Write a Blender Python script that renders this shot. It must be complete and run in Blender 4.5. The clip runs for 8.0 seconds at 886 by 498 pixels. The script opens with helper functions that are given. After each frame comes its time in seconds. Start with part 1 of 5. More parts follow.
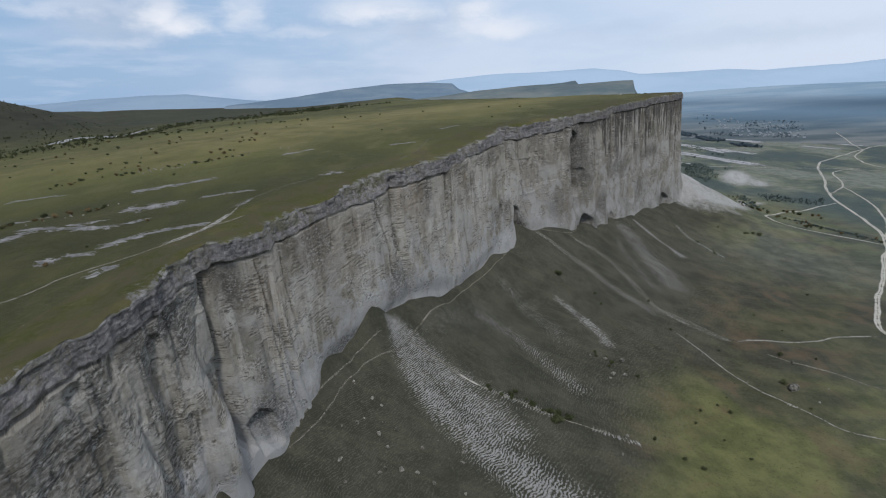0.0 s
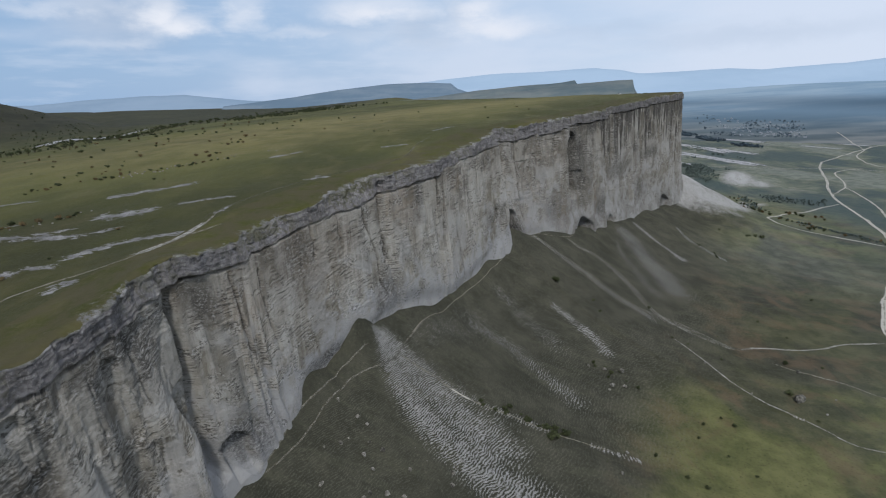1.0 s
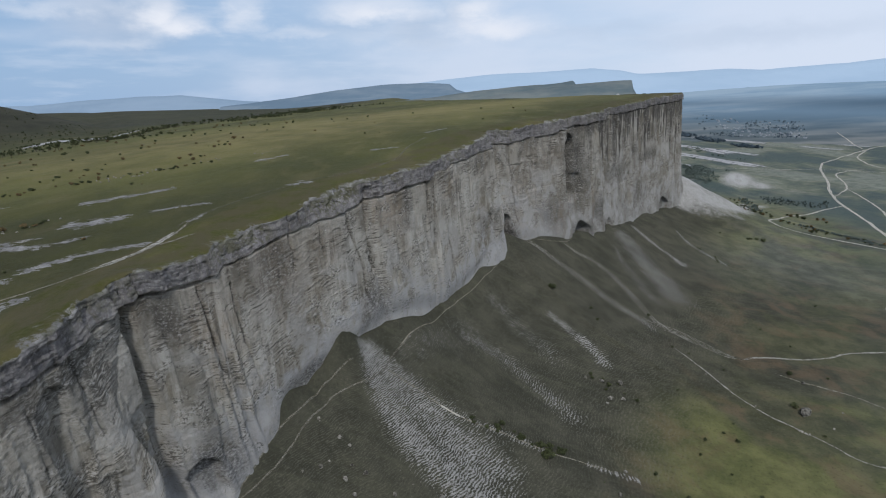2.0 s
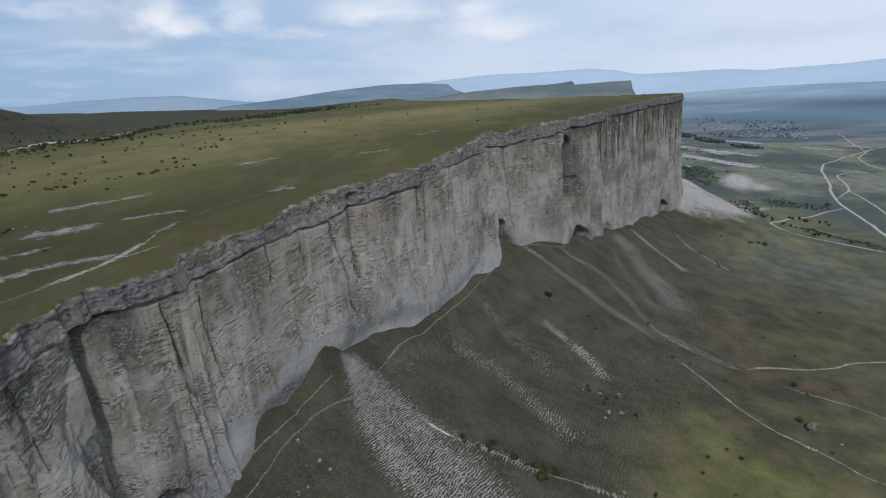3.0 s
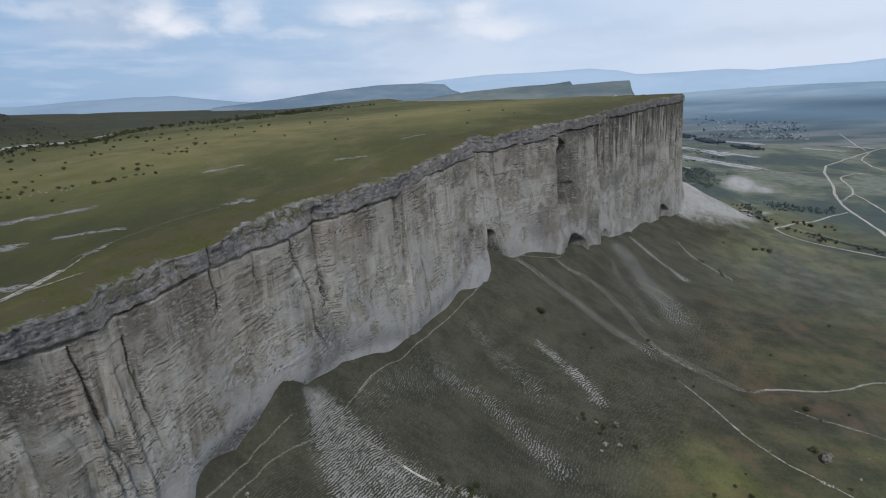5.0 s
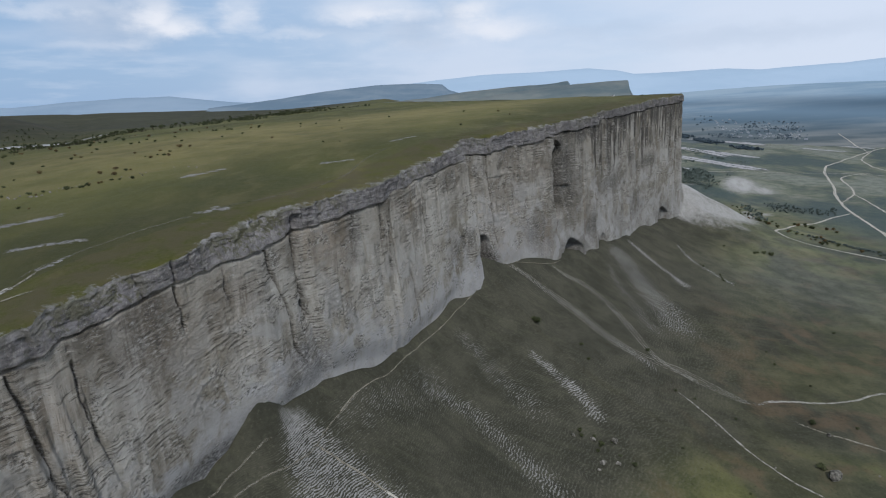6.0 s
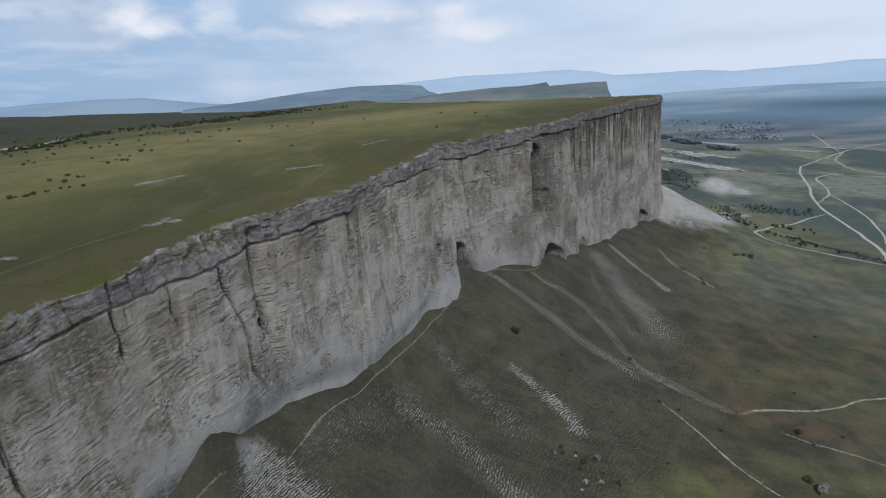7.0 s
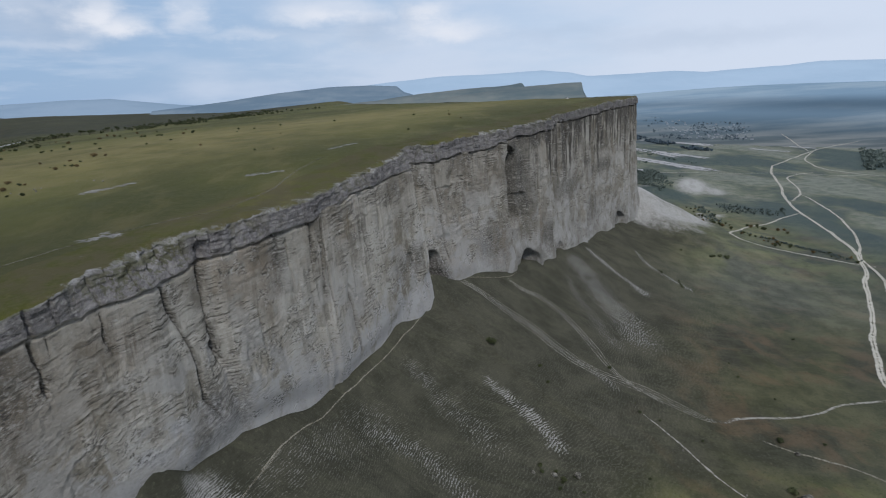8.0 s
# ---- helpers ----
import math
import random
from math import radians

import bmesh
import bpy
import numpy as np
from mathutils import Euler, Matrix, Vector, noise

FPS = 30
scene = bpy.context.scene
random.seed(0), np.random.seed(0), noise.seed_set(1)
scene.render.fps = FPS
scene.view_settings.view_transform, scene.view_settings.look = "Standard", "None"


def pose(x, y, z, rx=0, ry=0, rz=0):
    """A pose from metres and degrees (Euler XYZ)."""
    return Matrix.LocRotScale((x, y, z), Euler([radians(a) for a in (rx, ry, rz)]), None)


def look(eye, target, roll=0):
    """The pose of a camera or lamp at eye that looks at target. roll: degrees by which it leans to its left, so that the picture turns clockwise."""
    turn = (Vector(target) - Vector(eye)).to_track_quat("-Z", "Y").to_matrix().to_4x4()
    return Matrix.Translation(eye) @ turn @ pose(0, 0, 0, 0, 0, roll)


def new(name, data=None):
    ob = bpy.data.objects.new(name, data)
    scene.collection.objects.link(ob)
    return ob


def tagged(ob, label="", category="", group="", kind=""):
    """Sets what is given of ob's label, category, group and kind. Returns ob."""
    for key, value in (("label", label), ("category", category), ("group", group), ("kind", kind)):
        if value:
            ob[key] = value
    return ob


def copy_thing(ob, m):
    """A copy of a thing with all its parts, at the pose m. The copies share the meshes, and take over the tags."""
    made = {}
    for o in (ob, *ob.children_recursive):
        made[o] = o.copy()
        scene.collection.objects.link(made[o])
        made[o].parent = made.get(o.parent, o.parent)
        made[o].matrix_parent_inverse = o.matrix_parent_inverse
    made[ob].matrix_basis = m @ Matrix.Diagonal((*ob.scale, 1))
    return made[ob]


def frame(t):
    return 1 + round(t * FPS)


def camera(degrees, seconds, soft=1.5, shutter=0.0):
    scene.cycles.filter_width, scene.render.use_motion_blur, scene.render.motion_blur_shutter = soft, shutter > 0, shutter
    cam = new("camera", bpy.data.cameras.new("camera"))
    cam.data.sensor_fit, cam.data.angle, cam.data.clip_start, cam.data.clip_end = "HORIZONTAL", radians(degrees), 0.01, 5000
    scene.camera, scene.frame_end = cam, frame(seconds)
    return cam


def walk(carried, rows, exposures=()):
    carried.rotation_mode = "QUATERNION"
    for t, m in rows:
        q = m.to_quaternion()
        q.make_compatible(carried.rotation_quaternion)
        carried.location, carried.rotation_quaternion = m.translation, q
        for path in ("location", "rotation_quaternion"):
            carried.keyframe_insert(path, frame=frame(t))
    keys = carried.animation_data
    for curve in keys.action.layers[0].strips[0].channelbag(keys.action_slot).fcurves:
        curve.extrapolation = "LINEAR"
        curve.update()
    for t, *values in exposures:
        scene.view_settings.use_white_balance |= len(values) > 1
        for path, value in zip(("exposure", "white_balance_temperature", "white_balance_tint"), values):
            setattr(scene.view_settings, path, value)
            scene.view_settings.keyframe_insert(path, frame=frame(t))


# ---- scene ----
cam = camera(77.7, 8.0, soft=1.1)
LIFT = 58.0
PATH = [
    (0, (1.537, -0.985, 199.993), (1.514, 0.932, 199.424), -1.4),
    (0.5, (4.433, 7.8, 199.995), (4.41, 9.717, 199.427), -1.5),
    (1, (7.411, 16.609, 200.002), (7.388, 18.526, 199.433), -1.5),
    (1.5, (10.464, 25.435, 200.022), (10.442, 27.353, 199.453), -1.5),
    (3, (19.667, 51.861, 200.211), (19.648, 53.779, 199.644), -1.5),
    (3.5, (22.656, 60.706, 200.247), (22.637, 62.624, 199.68), -1.5),
    (4, (25.594, 69.573, 200.275), (25.577, 71.491, 199.708), -1.5),
    (4.5, (28.521, 78.46, 200.304), (28.504, 80.378, 199.737), -1.5),
    (6, (37.216, 105.453, 200.354), (37.205, 107.371, 199.787), -1.6),
    (6.5, (39.99, 114.685, 200.361), (39.995, 116.603, 199.795), -1.5),
    (7, (42.624, 124.014, 200.381), (42.679, 125.932, 199.816), -1.6),
    (7.5, (45.213, 133.407, 200.405), (45.305, 135.323, 199.84), -1.6),
    (8, (47.889, 142.838, 200.409), (48.023, 144.752, 199.844), -1.6),
]
UP = Vector((0, 0, LIFT))
walk(cam, [(t, look(Vector(eye) + UP, Vector(target) + UP, roll)) for t, eye, target, roll in PATH],
     ((0.0, 0.0), (7.2, 0.0), (8.0, -0.06)))

# ---- light ----
SUN_ELEV, SUN_AZ = 50.0, 172.0          # degrees; azimuth clockwise from +y
scene.view_settings.exposure = 0.0
world = bpy.data.worlds.new("sky_world")
scene.world = world
world.use_nodes = True


# bearing (radians from +y), height, half width, half height and density of each cloud
GREY_CLOUDS = [(-0.500, 0.112, 0.055, 0.030, 0.75), (-0.036, 0.088, 0.040, 0.016, 0.55), (0.480, 0.062, 0.120, 0.010, 0.35), (-0.150, 0.094, 0.060, 0.010, 0.25),
               (0.020, 0.112, 0.020, 0.016, 0.5), (0.300, 0.080, 0.100, 0.008, 0.25)]
BRIGHT_CLOUDS = [(-0.450, 0.113, 0.026, 0.018, 0.95), (-0.425, 0.100, 0.036, 0.011, 0.95), (-0.322, 0.122, 0.019, 0.018, 0.6), (-0.580, 0.121, 0.070, 0.008, 0.45),
                 (-0.110, 0.122, 0.065, 0.014, 0.85), (-0.055, 0.113, 0.035, 0.012, 0.8), (0.055, 0.118, 0.036, 0.016, 0.9), (0.100, 0.095, 0.050, 0.011, 0.8),
                 (0.045, 0.098, 0.035, 0.014, 0.65), (-0.242, 0.086, 0.048, 0.006, 0.5), (-0.494, 0.078, 0.030, 0.006, 0.35), (-0.110, 0.080, 0.090, 0.012, 0.30),
                 (-0.540, 0.074, 0.040, 0.005, 0.25)]


def build_sky():
    nt = world.node_tree
    nt.nodes.clear()
    n, l = nt.nodes.new, nt.links.new

    def calc(op, a, b=0.0, c=0.0):
        m = n("ShaderNodeMath")
        m.operation = op
        for sock, v in zip(m.inputs, (a, b, c)):
            if isinstance(v, (int, float)):
                sock.default_value = v
            else:
                l(v, sock)
        return m.outputs[0]

    def ease(v, lo, hi):
        m = n("ShaderNodeMapRange")
        m.interpolation_type = "SMOOTHSTEP"
        l(v, m.inputs[0])
        m.inputs[1].default_value, m.inputs[2].default_value = lo, hi
        return m.outputs[0]

    def blend(f, a, b):
        m = n("ShaderNodeMix")
        m.data_type = "RGBA"
        for sock, v in zip((m.inputs[0], m.inputs[6], m.inputs[7]), (f, a, b)):
            if isinstance(v, (int, float)):
                sock.default_value = v
            elif isinstance(v, tuple):
                sock.default_value = (*v, 1)
            else:
                l(v, sock)
        return m.outputs[2]

    out, bg = n("ShaderNodeOutputWorld"), n("ShaderNodeBackground")
    sky = n("ShaderNodeTexSky")
    sky.sky_type, sky.sun_disc = "NISHITA", False
    sky.sun_elevation, sky.sun_rotation = radians(SUN_ELEV), radians(SUN_AZ)
    sky.altitude, sky.air_density, sky.dust_density, sky.ozone_density = 300, 1.0, 0.6, 1.5
    gain = n("ShaderNodeVectorMath")
    gain.operation = "SCALE"
    gain.inputs["Scale"].default_value = 0.1
    l(sky.outputs[0], gain.inputs[0])
    tc = n("ShaderNodeTexCoord")
    ray = tc.outputs["Generated"]
    parts = n("ShaderNodeSeparateXYZ")
    l(ray, parts.inputs[0])
    x, y, z = parts.outputs

    def puffs(scale, place, detail, rough):
        mp, t = n("ShaderNodeMapping"), n("ShaderNodeTexNoise")
        mp.inputs["Scale"].default_value, mp.inputs["Location"].default_value = scale, place
        l(ray, mp.inputs["Vector"])
        t.inputs["Scale"].default_value, t.inputs["Detail"].default_value, t.inputs["Roughness"].default_value = 1.0, detail, rough
        l(mp.outputs[0], t.inputs["Vector"])
        return t.outputs[0]

    # hazy veil over the low sky, brighter towards the east
    east = ease(x, -0.75, 0.75)
    haze = blend(east, (0.29, 0.45, 0.69), (0.63, 0.74, 0.92))
    veil = calc("MULTIPLY", ease(z, 0.62, 0.06), 0.93)
    c = blend(veil, gain.outputs[0], haze)
    # broad thin cloud, thicker to the east
    thin = puffs((3.2, 3.2, 11.0), (0.7, 2.1, 0.3), 5, 0.5)
    c = blend(calc("MULTIPLY", ease(calc("MULTIPLY_ADD", east, 0.20, thin), 0.46, 0.74), 0.55), c, (0.69, 0.76, 0.90))
    wisp = puffs((6.0, 6.0, 40.0), (1.7, 0.2, 0.9), 6, 0.6)
    c = blend(calc("MULTIPLY", ease(wisp, 0.50, 0.70), 0.28), c, (0.66, 0.74, 0.88))
    # heaped clouds with ragged edges: grey bodies, then sunlit heads, each at its bearing and height
    fray, curl = puffs((10.0, 10.0, 20.0), (3.4, 1.2, 0.75), 8, 0.6), puffs((10.0, 10.0, 20.0), (7.1, 4.2, 2.75), 8, 0.6)
    bearing = calc("MULTIPLY_ADD", calc("SUBTRACT", fray, 0.5), 0.13, calc("ARCTAN2", x, y))
    level = calc("MULTIPLY_ADD", calc("SUBTRACT", curl, 0.5), 0.055, z)

    def heap(clouds, rim=1.9, core=0.0):
        form = None
        for at, up, wide, tall, k in clouds:
            u = calc("DIVIDE", calc("SUBTRACT", bearing, at), wide * 1.35)
            v = calc("DIVIDE", calc("SUBTRACT", level, up), tall * 1.35)
            r = calc("SQRT", calc("ADD", calc("MULTIPLY", u, u), calc("MULTIPLY", v, v)))
            m = calc("MULTIPLY", ease(r, rim, core), k)
            form = m if form is None else calc("MAXIMUM", form, m)
        return form

    c = blend(calc("MULTIPLY", heap(GREY_CLOUDS), 0.8), c, (0.40, 0.50, 0.66))
    high = calc("MULTIPLY", ease(z, 0.16, 0.30), calc("MULTIPLY", ease(fray, 0.42, 0.62), 0.6))
    c = blend(calc("MULTIPLY", calc("MAXIMUM", heap(BRIGHT_CLOUDS, 1.8, 0.05), high), calc("MULTIPLY_ADD", ease(curl, 0.38, 0.6), 0.4, 0.6)), c, (0.82, 0.855, 0.94))
    l(c, bg.inputs[0])
    bg.inputs[1].default_value = 1.0
    l(bg.outputs[0], out.inputs[0])


build_sky()
sun = new("sun", bpy.data.lights.new("sun", "SUN"))
sun.data.energy, sun.data.angle, sun.data.color = 1.8, radians(6), (1.0, 0.975, 0.94)
_e, _a = radians(SUN_ELEV), radians(SUN_AZ)
SUN_DIR = Vector((math.sin(_a) * math.cos(_e), math.cos(_a) * math.cos(_e), math.sin(_e)))
sun.matrix_world = look(SUN_DIR * 1000, (0, 0, 0))


# ---- materials ----
class Shade:
    """Small builder for node materials."""

    def __init__(self, name):
        self.m = bpy.data.materials.new(name)
        self.m.use_nodes = True
        self.t = self.m.node_tree
        self.t.nodes.clear()
        self.out = self.t.nodes.new("ShaderNodeOutputMaterial")
        self.b = self.t.nodes.new("ShaderNodeBsdfPrincipled")
        self.link(self.b.outputs[0], self.out.inputs[0])
        self.pos = self.node("ShaderNodeNewGeometry").outputs["Position"]

    def node(self, kind):
        return self.t.nodes.new(kind)

    def link(self, a, b):
        self.t.links.new(a, b)

    def put(self, sock, v):
        if isinstance(v, (int, float)):
            sock.default_value = v
        elif isinstance(v, tuple):
            sock.default_value = (*v, 1) if len(sock.default_value) == 4 and len(v) == 3 else v
        else:
            self.link(v, sock)

    def map(self, scale, vec=None, turn=(0, 0, 0)):
        n = self.node("ShaderNodeMapping")
        self.put(n.inputs["Scale"], scale)
        n.inputs["Rotation"].default_value = [radians(a) for a in turn]
        self.link(vec or self.pos, n.inputs["Vector"])
        return n.outputs[0]

    def noise(self, size, detail=4, rough=0.55, vec=None, warp=0.0):
        """Noise whose features are about size metres across."""
        n = self.node("ShaderNodeTexNoise")
        n.inputs["Scale"].default_value = 1 / size
        n.inputs["Detail"].default_value, n.inputs["Roughness"].default_value = detail, rough
        n.inputs["Distortion"].default_value = warp
        self.link(vec or self.pos, n.inputs["Vector"])
        return n.outputs[0]

    def step(self, v, lo, hi):
        n = self.node("ShaderNodeMapRange")
        n.interpolation_type = "SMOOTHSTEP"
        self.put(n.inputs[0], v)
        n.inputs[1].default_value, n.inputs[2].default_value = lo, hi
        return n.outputs[0]

    def math(self, op, a, b=0.0, c=0.0):
        n = self.node("ShaderNodeMath")
        n.operation = op
        for s, v in zip(n.inputs, (a, b, c)):
            self.put(s, v)
        return n.outputs[0]

    def mix(self, f, a, b, blend="MIX"):
        n = self.node("ShaderNodeMix")
        n.data_type, n.blend_type = "RGBA", blend
        self.put(n.inputs[0], f)
        self.put(n.inputs[6], a)
        self.put(n.inputs[7], b)
        return n.outputs[2]

    def attr(self, name):
        n = self.node("ShaderNodeAttribute")
        n.attribute_name = name
        return n.outputs["Fac"]

    def sep(self, vec=None):
        n = self.node("ShaderNodeSeparateXYZ")
        self.link(vec or self.pos, n.inputs[0])
        return n.outputs

    def join(self, x, y, z):
        n = self.node("ShaderNodeCombineXYZ")
        for s, v in zip(n.inputs, (x, y, z)):
            self.put(s, v)
        return n.outputs[0]

    def bump(self, height, dist, strength=1.0, base=None):
        n = self.node("ShaderNodeBump")
        n.inputs["Distance"].default_value = dist
        self.put(n.inputs["Strength"], strength)
        self.link(height, n.inputs["Height"])
        if base is not None:
            self.link(base, n.inputs["Normal"])
        return n.outputs[0]

    def done(self, colour, rough=0.9, normal=None, spec=0.25):
        self.put(self.b.inputs["Base Color"], colour)
        self.put(self.b.inputs["Roughness"], rough)
        self.b.inputs["Specular IOR Level"].default_value = spec
        if normal is not None:
            self.link(normal, self.b.inputs["Normal"])
        return self.m


def turf(s):
    """Colour and height of the plateau's short grass, over world position."""
    wide = s.noise(170, 4, 0.5, s.map((1.0, 0.55, 0.3), turn=(0, 0, 28)))
    mid = s.noise(26, 5, 0.6, s.map((1.0, 0.5, 0.3), turn=(0, 0, 28)))
    fine = s.noise(2.2, 5, 0.7)
    c = s.mix(s.step(wide, 0.38, 0.64), (0.050, 0.054, 0.014), (0.095, 0.096, 0.025))
    c = s.mix(s.math("MULTIPLY", s.step(mid, 0.48, 0.70), 0.5), c, (0.155, 0.132, 0.058))
    c = s.mix(s.math("MULTIPLY", s.step(mid, 0.5, 0.32), 0.5), c, (0.052, 0.058, 0.016))
    c = s.mix(s.math("MULTIPLY", s.step(fine, 0.42, 0.8), 0.45), c, (0.15, 0.14, 0.075))
    return c, fine


def limestone_pavement(s):
    """Colour and height of bare weathered rock on the plateau."""
    grain = s.noise(1.1, 6, 0.7)
    broad = s.noise(7, 4, 0.6)
    c = s.mix(s.step(broad, 0.35, 0.68), (0.150, 0.146, 0.142), (0.310, 0.304, 0.298))
    c = s.mix(s.math("MULTIPLY", s.step(grain, 0.52, 0.36), 0.8), c, (0.12, 0.115, 0.10))
    return c, grain


def make_plateau_mat():
    s = Shade("plateau_turf")
    g, gh = turf(s)
    r, rh = limestone_pavement(s)
    edge = s.math("ADD", s.attr("rock"), s.math("MULTIPLY", s.math("SUBTRACT", s.noise(4.5, 7, 0.78, s.map((0.6, 1.3, 1.0), turn=(0, 0, -30))), 0.5), 3.4))
    k = s.math("MULTIPLY", s.step(edge, 0.60, 0.74), s.step(s.attr("rock"), 0.05, 0.3))
    g = s.mix(s.math("MULTIPLY", s.attr("dry"), s.math("MULTIPLY_ADD", s.step(s.noise(30, 5, 0.6), 0.3, 0.7), 0.5, 0.4)), g, (0.232, 0.196, 0.080))
    # near turf darkened: cloud shadow put into the grass colour
    g = s.mix(s.math("MULTIPLY", s.attr("deep"), s.math("MULTIPLY_ADD", s.step(s.noise(22, 5, 0.65), 0.3, 0.65), 0.35, 0.6)), g, (0.030, 0.030, 0.013))
    heath = s.mix(s.step(s.noise(45, 6, 0.65), 0.35, 0.65), (0.020, 0.022, 0.015), (0.040, 0.039, 0.027))
    g = s.mix(s.math("MULTIPLY", s.attr("scrub"), 0.9), g, heath)
    g = s.mix(s.math("MULTIPLY", s.attr("brink"), s.math("MULTIPLY_ADD", s.step(s.noise(13, 5, 0.65), 0.34, 0.6), 0.5, 0.25)), g, (0.088, 0.076, 0.044))
    c = s.mix(k, g, r)
    return s.done(c, 0.95, s.bump(s.noise(1.6, 6, 0.7), 0.8, 0.7))


def make_cliff_mat():
    s = Shade("cliff_limestone")
    dep = s.attr("depth")               # metres below the rim
    rel = s.attr("rel")                 # 0 at the rim, 1 at the foot
    along_rim = s.attr("along")         # metres along the rim
    face = s.join(along_rim, dep, 0.0)
    far_end = s.step(along_rim, 1120.0, 1260.0)
    broad = s.noise(38.0, 5, 0.6, s.map((1.0, 0.7, 1.0), face), 0.5)
    wash = s.noise(7.0, 6, 0.62, s.map((1.0, 0.09, 1.0), face), 0.15)
    blotch = s.noise(15.0, 6, 0.66, face, 0.6)
    patch = s.noise(6.0, 6, 0.7, s.map((0.7, 1.0, 1.0), face), 0.4)
    stain = s.noise(16.0, 5, 0.6, s.map((1.0, 0.35, 1.0), face), 0.6)
    grit = s.noise(1.1, 7, 0.8, face)
    bed = s.noise(1.0, 5, 0.7, s.map((0.03, 0.9, 1.0), face))
    beds = s.noise(4.2, 4, 0.6, s.map((0.03, 1.0, 1.0), face))
    # clean and weathered rock
    c = s.mix(s.step(broad, 0.36, 0.64), (0.250, 0.228, 0.182), (0.470, 0.452, 0.405))
    c = s.mix(s.math("MULTIPLY", s.step(blotch, 0.50, 0.66), 0.55), c, (0.50, 0.485, 0.445))
    c = s.mix(s.math("MULTIPLY", s.step(blotch, 0.47, 0.36), 0.65), c, (0.165, 0.153, 0.126))
    tone = s.attr("tone")
    c = s.mix(s.math("MULTIPLY", s.step(tone, 0.42, 0.1), 0.5), c, (0.19, 0.18, 0.155))
    c = s.mix(s.math("MULTIPLY", s.step(tone, 0.58, 0.9), 0.5), c, (0.53, 0.515, 0.475))
    c = s.mix(s.math("MULTIPLY", s.math("MULTIPLY", s.step(beds, 0.46, 0.34), s.step(blotch, 0.58, 0.44)), 0.45), c, (0.20, 0.187, 0.155))
    # rain-washed pale and dirty runs
    plain = s.math("MULTIPLY_ADD", far_end, -0.65, 1.0)
    c = s.mix(s.math("MULTIPLY", s.step(wash, 0.55, 0.68), s.math("MULTIPLY", plain, 0.55)), c, (0.565, 0.545, 0.50))
    c = s.mix(s.math("MULTIPLY", s.math("MULTIPLY", s.step(wash, 0.45, 0.33), s.step(rel, 0.8, 0.3)), s.math("MULTIPLY", plain, 0.6)), c, (0.165, 0.152, 0.125))
    high = s.math("MULTIPLY", s.step(s.math("ADD", rel, s.math("MULTIPLY", s.math("SUBTRACT", blotch, 0.5), 1.0)), 0.50, 0.14), s.step(broad, 0.66, 0.44))
    c = s.mix(s.math("MULTIPLY", high, 0.72), c, (0.170, 0.152, 0.124))
    warm = s.math("MULTIPLY", s.step(stain, 0.52, 0.70), s.step(rel, 0.7, 0.2))
    c = s.mix(s.math("MULTIPLY", warm, 0.35), c, (0.33, 0.265, 0.185))
    flute = s.noise(2.6, 5, 0.65, s.map((1.0, 0.06, 1.0), face), 0.2)
    c = s.mix(s.math("MULTIPLY", s.attr("pale"), s.step(flute, 0.44, 0.60)), c, (0.58, 0.55, 0.495))
    c = s.mix(s.math("MULTIPLY", s.attr("pale"), s.math("MULTIPLY", s.step(flute, 0.42, 0.30), 0.7)), c, (0.17, 0.155, 0.125))
    # fresh pale rock along the foot
    low = s.step(s.math("ADD", rel, s.math("MULTIPLY", s.math("SUBTRACT", blotch, 0.5), 1.2)), 0.70, 0.92)
    low = s.math("MULTIPLY", low, s.math("MULTIPLY_ADD", far_end, -0.45, 1.0))
    c = s.mix(s.math("MULTIPLY", low, s.math("MULTIPLY_ADD", s.step(patch, 0.32, 0.52), 0.45, 0.35)), c, (0.400, 0.404, 0.410))
    worn = s.math("SUBTRACT", 1.0, s.math("MULTIPLY", low, 0.75))
    c = s.mix(s.math("MULTIPLY", s.step(along_rim, 1075.0, 1110.0), 0.34), c, (0.165, 0.158, 0.140))
    # dark runs that hang from the far rim
    run = s.noise(6.0, 5, 0.6, s.map((1.0, 0.05, 1.0), face))
    dark_end = s.step(along_rim, 1225.0, 1300.0)
    crown = s.math("MULTIPLY", s.math("MULTIPLY_ADD", dark_end, 0.85, 0.15), s.step(s.math("SUBTRACT", rel, s.math("MULTIPLY", s.math("SUBTRACT", run, 0.46), 2.3)), 0.24, 0.05))
    crown = s.math("MULTIPLY", crown, s.step(s.noise(30.0, 4, 0.6, s.map((1.0, 0.6, 1.0), face)), 0.36, 0.50))
    c = s.mix(s.math("MULTIPLY", crown, 0.92), c, (0.055, 0.051, 0.045))
    crest = s.math("MULTIPLY", dark_end, s.step(s.math("ADD", rel, s.math("MULTIPLY", s.math("SUBTRACT", run, 0.5), -1.2)), 0.24, 0.10))
    c = s.mix(s.math("MULTIPLY", crest, 0.80), c, (0.072, 0.067, 0.060))
    brown = s.math("MULTIPLY", far_end, s.step(stain, 0.52, 0.62))
    c = s.mix(s.math("MULTIPLY", brown, 0.5), c, (0.195, 0.172, 0.132))
    # dark stains, plus shade painted into caves, hollows and open joints
    c = s.mix(s.math("MULTIPLY", s.attr("stain_shade"), s.step(s.noise(3.5, 5, 0.65, face), 0.22, 0.55)), c, (0.062, 0.058, 0.051))
    ochre = s.math("MULTIPLY", s.attr("ochre"), s.step(s.noise(7.0, 6, 0.65, face), 0.34, 0.56))
    c = s.mix(s.math("MULTIPLY", ochre, 0.55), c, (0.345, 0.285, 0.220))
